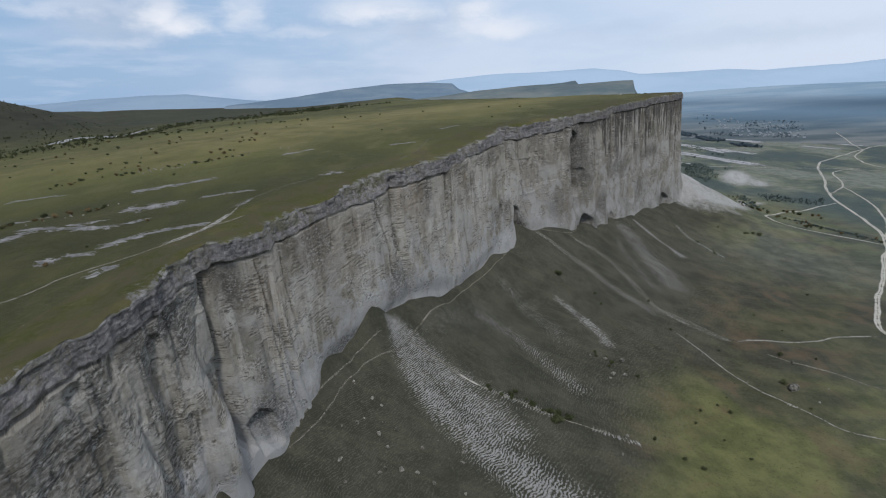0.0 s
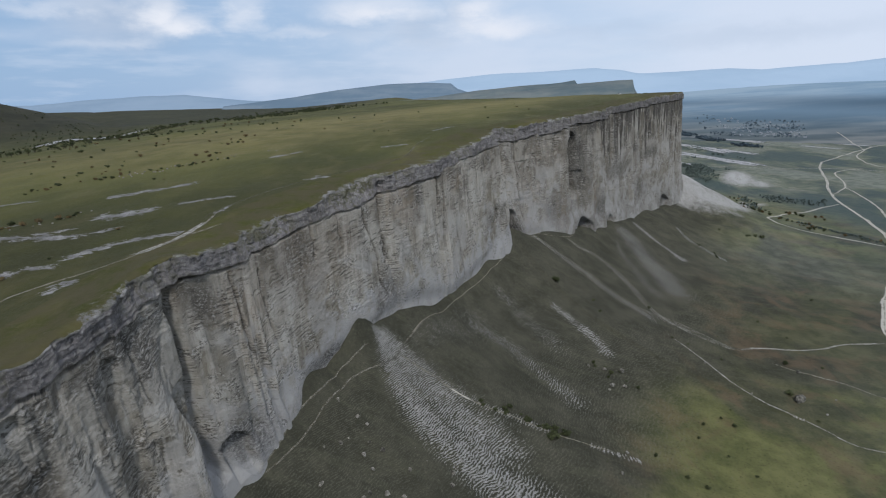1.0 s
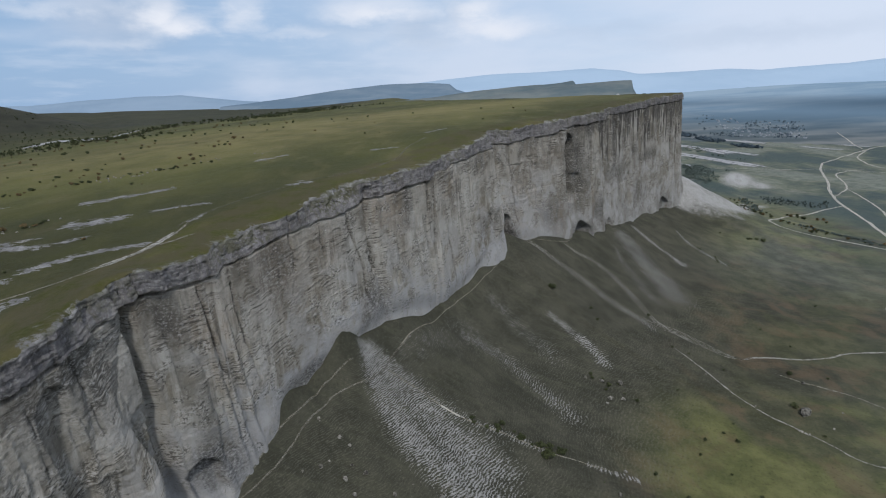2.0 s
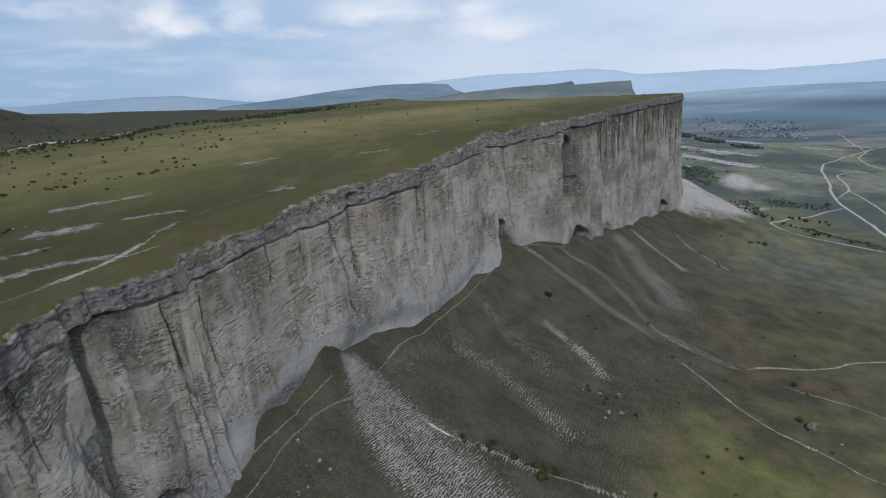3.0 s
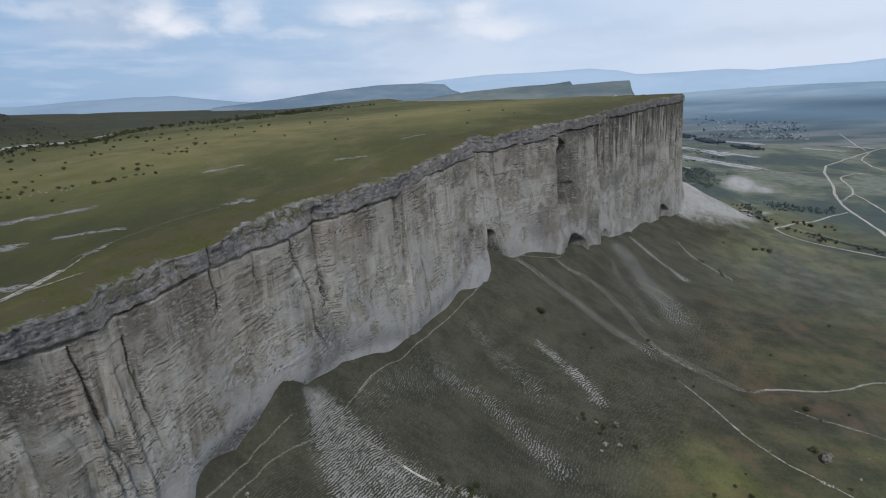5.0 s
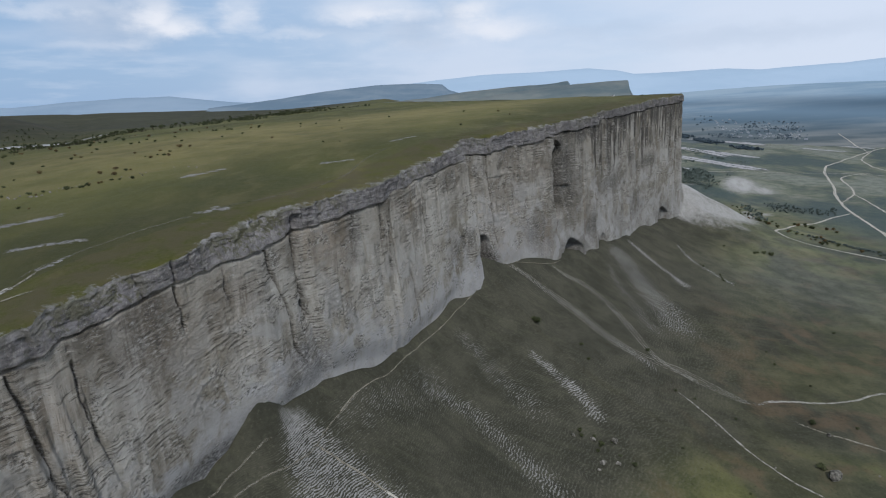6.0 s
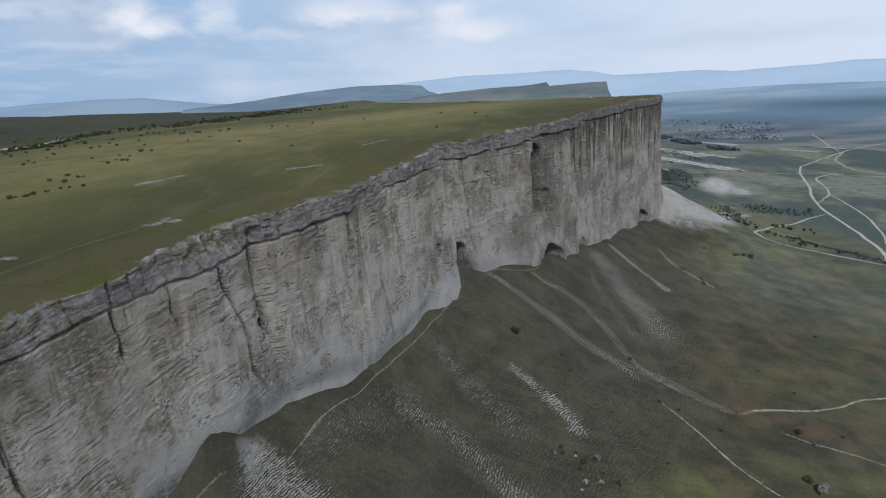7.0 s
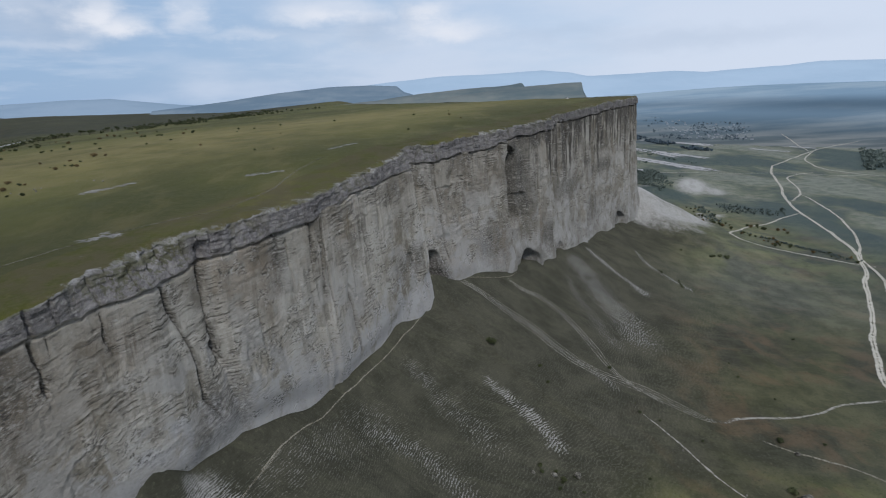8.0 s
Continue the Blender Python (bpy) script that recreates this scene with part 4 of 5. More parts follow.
    tone = 0.5 + 0.55 * block_tone(sw, dw, *BLOCKS[0][:2], 1.0) + 0.35 * block_tone(sw, dw, *BLOCKS[1][:2], 2.0) + 0.2 * block_tone(sw, dw, *BLOCKS[2][:2], 3.0)
    stain_shade = np.maximum(stain_shade, 0.9 * crack_mask(al2, dep2)[1] * (dep2 > 5))
    at = {"shelf": np.clip(shelf_width(al2) / 6.0, 0, 1), "cap": 1 - sstep(dep2 - cap_height(al2), -0.9, -0.1), "tone": tone, "ochre": ochre, "pale": pale, "stain_shade": stain_shade, "top": np.array(top_a), "rock": np.array(rock_a), "depth": np.array(dep_a), "rel": np.array(rel_a), "along": np.array(run_a)}
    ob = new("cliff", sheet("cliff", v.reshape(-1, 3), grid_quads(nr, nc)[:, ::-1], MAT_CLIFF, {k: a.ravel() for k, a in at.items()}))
    tagged(ob, "tall pale limestone cliff with dark streaks and a ledged cap", "cliff", kind="structure")


build_cliff()

# ---- valley ----
CHALK = [
    # plan points of a pale chalk spur from the cliff foot downhill, width at top and bottom, strength
    ([(-36, 329), (-29, 315), (-14, 297), (11, 281), (33, 268), (50, 257), (72, 240)], 4.5, 13, 0.76),
    ([(-33, 330), (-17, 321), (8, 307), (30, 292)], 7, 14, 0.68),
    ([(-14, 348), (6, 380), (28, 410)], 10, 13, 0.33),
    ([(-38, 327), (-9, 324), (7, 320), (20, 318), (46, 318), (68, 315)], 2.2, 2.2, 0.60),
    ([(95, 315), (110, 313), (126, 311)], 1.6, 2.0, 0.70),
    ([(24, 400), (37, 402), (52, 398), (68, 387), (82, 373), (94, 360)], 5, 8, 0.46),
    ([(99, 466), (113, 457), (130, 443), (135, 430)], 3, 5, 0.62),
    ([(66, 441), (80, 432), (93, 422)], 7, 8, 0.38),
    ([(47, 456), (58, 451)], 5, 5, 0.40),
    ([(85, 545), (105, 547), (129, 541), (147, 535), (166, 521), (183, 511), (198, 495)], 2.0, 4.5, 0.42),
    ([(132, 589), (148, 585), (162, 587), (179, 577), (190, 562), (198, 542)], 1.6, 3.5, 0.40),
    ([(232, 695), (240, 646), (250, 605), (251, 577)], 13, 15, 0.52),
    ([(260, 745), (278, 716), (301, 672)], 3.0, 4.5, 0.72),
    ([(207, 647), (213, 599), (221, 558)], 5, 8, 0.40),
    ([(338, 787), (341, 759), (351, 742), (373, 709)], 2.2, 3.0, 0.62),
    ([(398, 962), (430, 974), (475, 992), (520, 1010), (570, 1028)], 9, 7, 1.25),
    ([(405, 940), (440, 945), (480, 960), (530, 990)], 30, 18, 0.95),
    ([(400, 925), (440, 918), (490, 925)], 22, 18, 0.70),
    ([(560, 1030), (590, 1080), (620, 1150)], 8, 6, 0.9),
]
# x, y, half length, half width, turn and strength of bare chalk on the valley floor
BARE = [(725, 1375, 64, 40, 55, 1.15), (765, 1345, 40, 26, 20, 1.0), (640, 1460, 20, 60, 10, 0.7), (640, 1120, 40, 18, 30, 0.8), (600, 1075, 40, 14, 30, 0.7)]
GX = axis(-130, 330, 1.3, 1.025, -900, 5200)
GY = axis(150, 640, 1.3, 1.025, -1500, 5000)
GZ = []


def build_ground():
    x, y = (a.ravel() for a in np.meshgrid(GX, GY))
    d, s = to_rim(x, y)
    z = ground_z(x, y, d, s)
    GZ.append(z.reshape(len(GY), len(GX)))
    chalk = np.zeros_like(x)
    for pts, w0, w1, k in CHALK:
        chalk = np.maximum(chalk, k * stroke(x, y, pts, w0 * 1.5, w1 * 1.6))
    for cx, cy, a, b, t, k in BARE:
        chalk = np.maximum(chalk, k * ellipse(x, y, cx, cy, a, b, t))
    steps = sstep(d, 10, 30) * (1 - sstep(d, 150, 230)) * (1 - sstep(s, 1450, 1580))
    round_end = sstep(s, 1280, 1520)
    lush_lit = np.maximum(sstep(d, 160, 260), 0.9 * round_end * sstep(d, 25, 90))
    # band of darker turf across the slope: cloud shadow held in the colour
    meadow_lit = 1 - 0.75 * sstep(y, 370, 450) * (1 - sstep(y, 700, 850))
    meadow_lit = meadow_lit * np.maximum(sstep(d, 115, 200), sstep(y, 450, 600))
    lush_lit = lush_lit * (1 - 0.88 * sstep(y, 370, 450) * (1 - sstep(y, 850, 1000)))
    lush_lit = np.maximum(lush_lit, 0.7 * (1 - sstep(y, 320, 400)) * sstep(d, 165, 235))
    # grows away from the cliff; drives the haze tint and shadow patches
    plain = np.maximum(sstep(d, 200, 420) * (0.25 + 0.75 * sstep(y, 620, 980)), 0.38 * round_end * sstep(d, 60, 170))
    q = grid_quads(len(GY), len(GX))
    q = q[(d[q] > -12).all(axis=1)]
    r = np.hypot(x, y)
    xyz = np.column_stack([x, y, z])
    near = r[q].mean(axis=1) < 2700
    v, qn, at = drop_unused(xyz, q[near], {"chalk": chalk, "steps": steps, "lush_lit": lush_lit, "plain": plain, "meadow_lit": meadow_lit})
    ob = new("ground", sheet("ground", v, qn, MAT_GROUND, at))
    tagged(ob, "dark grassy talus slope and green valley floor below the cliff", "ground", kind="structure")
    # dark blue ellipses: cloud shadow painted on the far plain
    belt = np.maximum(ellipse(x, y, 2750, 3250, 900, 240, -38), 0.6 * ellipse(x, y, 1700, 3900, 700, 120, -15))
    # far sets the painted haze glow, which grows with distance
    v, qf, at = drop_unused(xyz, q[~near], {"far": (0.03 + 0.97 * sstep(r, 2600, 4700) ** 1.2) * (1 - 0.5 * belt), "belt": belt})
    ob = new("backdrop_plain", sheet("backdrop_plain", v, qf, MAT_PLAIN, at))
    tagged(ob, "blue hazy plain reaching to the horizon", "plain", kind="structure")


build_ground()


def on_ground(x, y):
    """Height of the valley sheet at plan points."""
    x, y = np.asarray(x, float), np.asarray(y, float)
    i = np.clip(np.searchsorted(GX, x) - 1, 0, len(GX) - 2)
    j = np.clip(np.searchsorted(GY, y) - 1, 0, len(GY) - 2)
    u, v = (x - GX[i]) / (GX[i + 1] - GX[i]), (y - GY[j]) / (GY[j + 1] - GY[j])
    g = GZ[0]
    return g[j, i] * (1 - u) * (1 - v) + g[j, i + 1] * u * (1 - v) + g[j + 1, i] * (1 - u) * v + g[j + 1, i + 1] * u * v


# ---- distance ----
def ridge(name, y0, crest, depth, mat, label, rough=6.0):
    c = np.array(crest, float)
    x = np.linspace(c[0, 0], c[-1, 0], 260)
    z = np.interp(x, c[:, 0], c[:, 1]) + rough * 0.35 * fbm(x / 130, 0.0, y0 / 100, 4)
    rows = []
    for f in np.r_[np.linspace(-1, 0, 14), np.linspace(0.12, 1, 5)]:
        k = 1 - abs(f) ** 0.8
        yy = y0 + f * depth * (1.0 if f < 0 else 0.35) + 0 * x
        zz = 40 + (z - 40) * k + rough * (fbm(x / 160, yy / 160, 5.0, 4) + 1.2 * (ridged(x / (rough * 9), yy / 300, 3) - 0.4)) * min(1, abs(f) * 5) * (1 - abs(f))
        rows.append(np.stack([x, yy, zz], -1))
    v = np.stack(rows)
    ob = new(name, sheet(name, v.reshape(-1, 3), grid_quads(*v.shape[:2]), mat))
    tagged(ob, label, "hills", kind="structure")


# haze is mixed into these colours and glows, stronger for farther ridges
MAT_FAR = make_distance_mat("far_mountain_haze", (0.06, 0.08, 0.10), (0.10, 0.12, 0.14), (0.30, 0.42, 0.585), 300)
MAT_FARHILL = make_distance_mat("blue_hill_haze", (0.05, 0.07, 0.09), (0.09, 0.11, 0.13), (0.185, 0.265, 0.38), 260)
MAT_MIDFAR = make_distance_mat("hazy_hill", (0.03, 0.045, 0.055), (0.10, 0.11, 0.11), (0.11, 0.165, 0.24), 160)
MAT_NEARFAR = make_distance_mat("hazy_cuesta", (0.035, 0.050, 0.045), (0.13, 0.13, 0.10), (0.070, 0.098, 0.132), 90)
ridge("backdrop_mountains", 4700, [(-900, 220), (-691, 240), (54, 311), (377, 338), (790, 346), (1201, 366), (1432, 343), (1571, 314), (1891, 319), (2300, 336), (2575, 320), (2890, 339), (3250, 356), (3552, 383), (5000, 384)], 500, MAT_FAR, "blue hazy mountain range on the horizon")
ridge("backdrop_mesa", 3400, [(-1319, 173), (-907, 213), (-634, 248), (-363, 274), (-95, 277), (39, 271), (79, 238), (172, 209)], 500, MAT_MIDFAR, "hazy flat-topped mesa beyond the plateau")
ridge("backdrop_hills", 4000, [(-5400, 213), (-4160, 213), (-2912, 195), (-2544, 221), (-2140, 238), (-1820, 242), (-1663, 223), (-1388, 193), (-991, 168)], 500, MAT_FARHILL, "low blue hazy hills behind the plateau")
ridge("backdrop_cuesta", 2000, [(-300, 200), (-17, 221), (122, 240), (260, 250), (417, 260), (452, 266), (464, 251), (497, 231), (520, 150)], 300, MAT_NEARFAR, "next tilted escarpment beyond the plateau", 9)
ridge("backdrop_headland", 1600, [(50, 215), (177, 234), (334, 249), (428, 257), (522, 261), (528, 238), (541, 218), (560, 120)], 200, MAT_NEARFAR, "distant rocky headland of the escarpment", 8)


# ---- tracks ----
def drape(name, pts, width, mat, height, label, step=3.0, lift=0.15, category="track", blur=0.75):
    """A worn strip that follows the land."""
    blur = 0.2 if mat is MAT_TRACK else blur
    p = spline(pts, step)
    t = np.gradient(p[:, :2], axis=0)
    t /= np.hypot(t[:, 0], t[:, 1])[:, None]
    nrm = np.column_stack([t[:, 1], -t[:, 0]])
    sway = 0.35 * width * fbm(p[:, -1] / (width * 6), 0.0, width, 2)
    wid = width * (1 + 0.3 * fbm(p[:, -1] / (width * 4), 3.0, width, 2))
    run = np.minimum(p[:, -1], p[-1, -1] - p[:, -1])
    fade = sstep(run, 0, min(14 * width, 0.2 * p[-1, -1]))
    rows, wear = [], []
    for f, w in ((-1, 0.0), (-0.7, 0.5), (-0.35, 0.9), (0, 0.55), (0.35, 0.9), (0.7, 0.5), (1, 0.0)):
        q = p[:, :2] + nrm * (sway + f * wid * 0.5)[:, None]
        rows.append(np.column_stack([q, height(q[:, 0], q[:, 1]) + lift]))
        wear.append(w * (1 - blur + blur * fade))
    v = np.stack(rows)
    ob = new(name, sheet(name, v.reshape(-1, 3), grid_quads(*v.shape[:2]), mat, {"wear": np.array(wear)}))
    tagged(ob, label, category, kind="structure")
    return ob


def on_plateau(x, y):
    d, s = to_rim(x, y)
    return plateau_z(np.asarray(x, float), np.asarray(y, float), d, s)


PALE = "pale chalky dirt track across the valley grass"
drape("dirt_road", [(540, 430), (472, 474), (443, 502), (448, 528), (476, 566), (511, 612), (598, 721), (687, 835), (727, 904), (769, 1004), (827, 1147), (877, 1251), (979, 1425), (1134, 1690), (1237, 1795), (1475, 1996), (1680, 2150), (1900, 2260)], 8.0, MAT_TRACK, on_ground, "broad pale chalky dirt road winding along the valley", 6, 0.5, "road")
drape("dirt_road_fork", [(1800, 2600), (1693, 2387), (1560, 2130), (1512, 2038)], 7.0, MAT_TRACK, on_ground, PALE, 10, 0.8)
drape("dirt_road_fork", [(1528, 2036), (1390, 1890), (1332, 1805), (1267, 1640), (1323, 1505), (1450, 1380)], 7.0, MAT_TRACK, on_ground, PALE, 10, 0.7)
drape("dirt_track_cross", [(700, 1730), (845, 1690), (977, 1645), (1094, 1616), (1221, 1545), (1323, 1500)], 5.0, MAT_TRACK, on_ground, PALE, 10, 0.6)
drape("dirt_track_loop", [(1194, 1596), (1110, 1565), (1060, 1515), (1000, 1390), (960, 1328), (900, 1267), (877, 1251)], 6.0, MAT_TRACK, on_ground, PALE, 8, 0.6)
drape("dirt_track_side", [(960, 1328), (909, 1191), (837, 1043), (758, 922), (700, 850), (653, 758), (600, 690)], 5.5, MAT_TRACK, on_ground, PALE, 6, 0.5)
drape("dirt_track_branch", [(827, 1147), (760, 1105), (696, 1054), (640, 1020), (599, 987), (562, 950), (562, 925), (580, 897), (611, 868), (667, 821), (690, 806)], 5.5, MAT_TRACK, on_ground, PALE, 5, 0.45)
drape("valley_track", [(258, 475), (269, 471), (287, 477), (341, 482), (379, 495), (426, 502), (444, 505)], 3.0, MAT_SPUR, on_ground, "pale dirt track joining the valley road", 3, 0.25)
SPUR = "thin worn chalk line along a slope spur"
for k in range(4):
    o = (k - 1.5) * 2.7
    drape("spur_path", [(86, 546 + o * 0.4), (105 + o * 0.3, 547 + o * 0.7), (129 + o * 0.6, 541 + o), (147 + o, 535 + o), (166 + o, 521 + o), (183 + o, 511 + o * 0.8), (220 + o, 501 + o * 0.8), (242 + o * 0.8, 487 + o * 0.7), (258 + o * 0.5, 475 + o * 0.5), (269, 471 + o * 0.3)], 0.7, MAT_SPUR, on_ground, SPUR, 2, 0.2, "path")
for k in range(3):
    o = (k - 1) * 2.5
    drape("spur_path", [(132, 588), (148 + o * 0.4, 585 + o), (162 + o, 587 + o), (179 + o, 577 + o), (190 + o, 562 + o), (198 + o * 1.3, 542 + o), (203 + o, 520), (212 + o, 506), (236, 485 + o)], 0.7, MAT_SPUR, on_ground, SPUR, 2, 0.2, "path")
drape("gully_track", [(205, 477), (222, 448), (232, 421), (249, 394), (262, 382), (276, 366), (289, 347), (308, 339), (340, 322)], 1.9, MAT_SPUR, on_ground, "narrow eroded chalk gully in the grass", 2, 0.2)
drape("gully_track", [(279, 461), (301, 444), (333, 427), (357, 405), (392, 380)], 2.4, MAT_TRACK_DIM, on_ground, "faint worn track in the valley grass", 2, 0.2)
drape("slope_path", [(-38, 327), (-9, 324), (7, 320), (20, 318), (46, 318), (68, 315), (95, 315), (126, 311)], 1.5, MAT_TRACK_DIM, on_ground, "narrow chalk path along a slope spur", 2, 0.2, "path")
drape("slope_path", [(6, 320.5), (13, 319), (21, 318)], 1.8, MAT_TRACK, on_ground, "bare white stretch of a chalk path", 1.5, 0.3, "path")
drape("foot_path", [(-84, 222), (-70, 247), (-64, 262), (-50, 294), (-31, 314), (-20, 342), (-15, 353), (-9, 370)], 0.9, MAT_TRACK_FAINT, on_ground, "trodden footpath across the slope", 2, 0.25, "path")
drape("foot_path", [(-20, 342), (-9, 370), (10, 411), (31, 450), (45, 475), (56, 495), (62, 512), (67, 528), (86, 546), (131, 587), (150, 612)], 0.7, MAT_TRACK_DIM, on_ground, "narrow pale footpath under the cliff wall", 2, 0.25, "path")
drape("foot_path", [(-85, 214), (-82, 228), (-72, 261), (-65, 274), (-54, 299), (-38, 319)], 0.9, MAT_TRACK_FAINT, on_ground, "trodden side path under the cliff wall", 2, 0.25, "path")
drape("slope_path", [(270, 690), (262, 640), (256, 600), (258, 560)], 0.9, MAT_TRACK_FAINT, on_ground, "faint trodden line down a striped spur", 2, 0.2, "path")
drape("plateau_track", [(-250, 120), (-210, 160), (-171, 194), (-158, 215), (-135, 232), (-123, 256), (-118, 274), (-116, 289), (-117, 318)], 2.0, MAT_TRACK_DIM, on_plateau, "pale dirt track across the plateau grass", 2, 0.15)
drape("plateau_track", [(-131, 240), (-124, 256), (-119, 270), (-117, 284), (-116, 292)], 5.5, MAT_SPUR, on_plateau, "bare chalky widening of the plateau track", 2, 0.2)
drape("plateau_track", [(-126, 252), (-118, 266), (-109, 278), (-102, 284)], 2.0, MAT_TRACK_DIM, on_plateau, "pale dirt track across the plateau grass", 2, 0.25)
drape("plateau_track", [(-119, 288), (-119, 302), (-113, 317), (-102, 338), (-91, 356), (-74, 377), (-59, 390), (-40, 405), (-24, 448), (-17, 497), (0, 540)], 1.2, MAT_TRACK_FAINT, on_plateau, "faint footpath through the plateau grass", 2, 0.12)

drape("gully_chalk", [(-580, 820), (-625, 930), (-640, 1000), (-650, 1110), (-640, 1190), (-600, 1260)], 34, MAT_CHALK, on_plateau, "bare chalk bed of the plateau gully", 6, 0.6, "outcrop")
CHALKY = "bare white chalk badland on the valley floor"
drape("chalk_outcrop", [(880, 2500), (959, 2285), (986, 2115), (1000, 1950)], 80, MAT_CHALK, on_ground, CHALKY, 12, 1.2, "outcrop")
drape("chalk_outcrop", [(800, 2120), (852, 2032), (898, 1877), (942, 1743), (972, 1640)], 70, MAT_CHALK, on_ground, CHALKY, 12, 1.2, "outcrop")
drape("chalk_outcrop", [(720, 1880), (761, 1800), (789, 1717), (800, 1680)], 55, MAT_CHALK, on_ground, CHALKY, 10, 1.0, "outcrop")
drape("chalk_outcrop", [(1030, 2150), (1075, 2020), (1100, 1930)], 60, MAT_CHALK, on_ground, CHALKY, 12, 1.2, "outcrop")
drape("chalk_outcrop", [(1100, 2620), (1240, 2440), (1330, 2260)], 70, MAT_CHALK, on_ground, CHALKY, 14, 1.6, "outcrop")

drape("pale_field", [(1354, 2187), (1392, 2102), (1444, 2005)], 34, MAT_CHALK, on_ground, "pale bare field beyond the village", 14, 1.6, "field")
drape("pale_field", [(1530, 2214), (1599, 2088)], 34, MAT_CHALK, on_ground, "pale bare field beyond the village", 14, 1.6, "field")

# ---- plants, stones and other things ----
def part(name, me, parent, label=""):
    ob = new(name, me)
    ob.parent = parent
    if label:
        ob["label"] = label
    return ob


def bm_mesh(name, bm, mat, smooth=False):
    me = bpy.data.meshes.new(name)
    bm.to_mesh(me)
    bm.free()
    me.materials.append(mat)
    if smooth:
        for p in me.polygons:
            p.use_smooth = True
    return me


def leaves(bm, rng, centre, radius, count, size):
    """Small bent leaf sprays scattered through the outer part of a lobe."""
    c = Vector(centre)
    for _ in range(count):
        v = Vector((rng.gauss(0, 1), rng.gauss(0, 1), rng.gauss(0, 0.8))).normalized()
        p = c + Vector((v.x * radius[0], v.y * radius[1], v.z * radius[2])) * rng.uniform(0.55, 1.05)
        a = Vector((rng.gauss(0, 1), rng.gauss(0, 1), rng.gauss(0, 1))).normalized() * size * rng.uniform(0.6, 1.4)
        b = a.cross(v)
        b = b.normalized() * size * rng.uniform(0.5, 1.1) if b.length > 1e-4 else Vector((size, 0, 0))
        q = [p - a - b * 0.4, p - b + v * size * 0.3, p + a + b * 0.3, p + b - v * size * 0.2]
        bm.faces.new([bm.verts.new(w) for w in q])


def limb(bm, a, b, r0, r1, sides=5):
    """A tapered round branch between two points."""
    a, b = Vector(a), Vector(b)
    t = (b - a).normalized()
    u = t.orthogonal().normalized()
    w = t.cross(u)
    ring = []
    for p, r in ((a, r0), (b, r1)):
        ring.append([bm.verts.new(p + (u * math.cos(k * math.tau / sides) + w * math.sin(k * math.tau / sides)) * r) for k in range(sides)])
    for k in range(sides):
        bm.faces.new((ring[0][k], ring[0][(k + 1) % sides], ring[1][(k + 1) % sides], ring[1][k]))


def make_bush(seed, height, width, mat, label, group):
    rng = random.Random(seed)
    base = tagged(new("bush"), label, "bush", group)
    stem, crown = bmesh.new(), bmesh.new()
    for k in range(4):
        a = rng.uniform(0, math.tau)
        r = width * rng.uniform(0.12, 0.32)
        tip = (math.cos(a) * r, math.sin(a) * r, height * rng.uniform(0.4, 0.65))
        limb(stem, (0, 0, -0.3), tip, 0.07 * height, 0.02 * height)
        leaves(crown, rng, (tip[0], tip[1], tip[2]), (width * 0.32, width * 0.32, height * 0.36), 46, 0.13 * height)
    part("stem", bm_mesh("stem", stem, MAT_BARK), base)
    part("crown", bm_mesh("crown", crown, mat), base)
    return base


def make_tree(seed, height, mat, label, group):
    rng = random.Random(seed)
    base = tagged(new("tree"), label, "tree", group)
    wood, crown = bmesh.new(), bmesh.new()
    fork = height * 0.35
    limb(wood, (0, 0, -0.4), (0.1, 0, fork), height * 0.045, height * 0.03, 7)
    for k in range(6):
        a = k * math.tau / 6 + rng.uniform(-0.4, 0.4)
        r = height * rng.uniform(0.14, 0.30)
        tip = (math.cos(a) * r, math.sin(a) * r, height * rng.uniform(0.5, 0.85))
        limb(wood, (0.1, 0, fork * rng.uniform(0.75, 1.0)), tip, height * 0.022, height * 0.006)
        leaves(crown, rng, tip, (height * 0.2, height * 0.2, height * 0.17), 44, height * 0.055)
    part("trunk", bm_mesh("trunk", wood, MAT_BARK), base)
    part("crown", bm_mesh("crown", crown, mat), base)
    return base


class Planter:
    """Sets out copies of a few models; the models themselves are the first set out."""

    def __init__(self, models, seed):
        self.models, self.rng, self.used = models, random.Random(seed), set()
        self.first = {}

    def put(self, x, y, z, scale):
        k = self.rng.randrange(len(self.models))
        ob = self.models[k]
        m = Matrix.LocRotScale((x, y, z), Euler((0, 0, self.rng.uniform(0, math.tau))), (scale * self.rng.uniform(0.85, 1.2), scale, scale * self.rng.uniform(0.8, 1.15)))
        if k in self.used:
            return copy_thing(ob, m)
        self.used.add(k)
        self.first[k] = m
        return ob

    def settle(self):
        """Moves the models to their own places once all copies are made, and takes away those not used."""
        for k, ob in enumerate(self.models):
            if k in self.first:
                ob.matrix_basis = self.first[k]
            else:
                for o in (*ob.children_recursive, ob):
                    bpy.data.objects.remove(o)


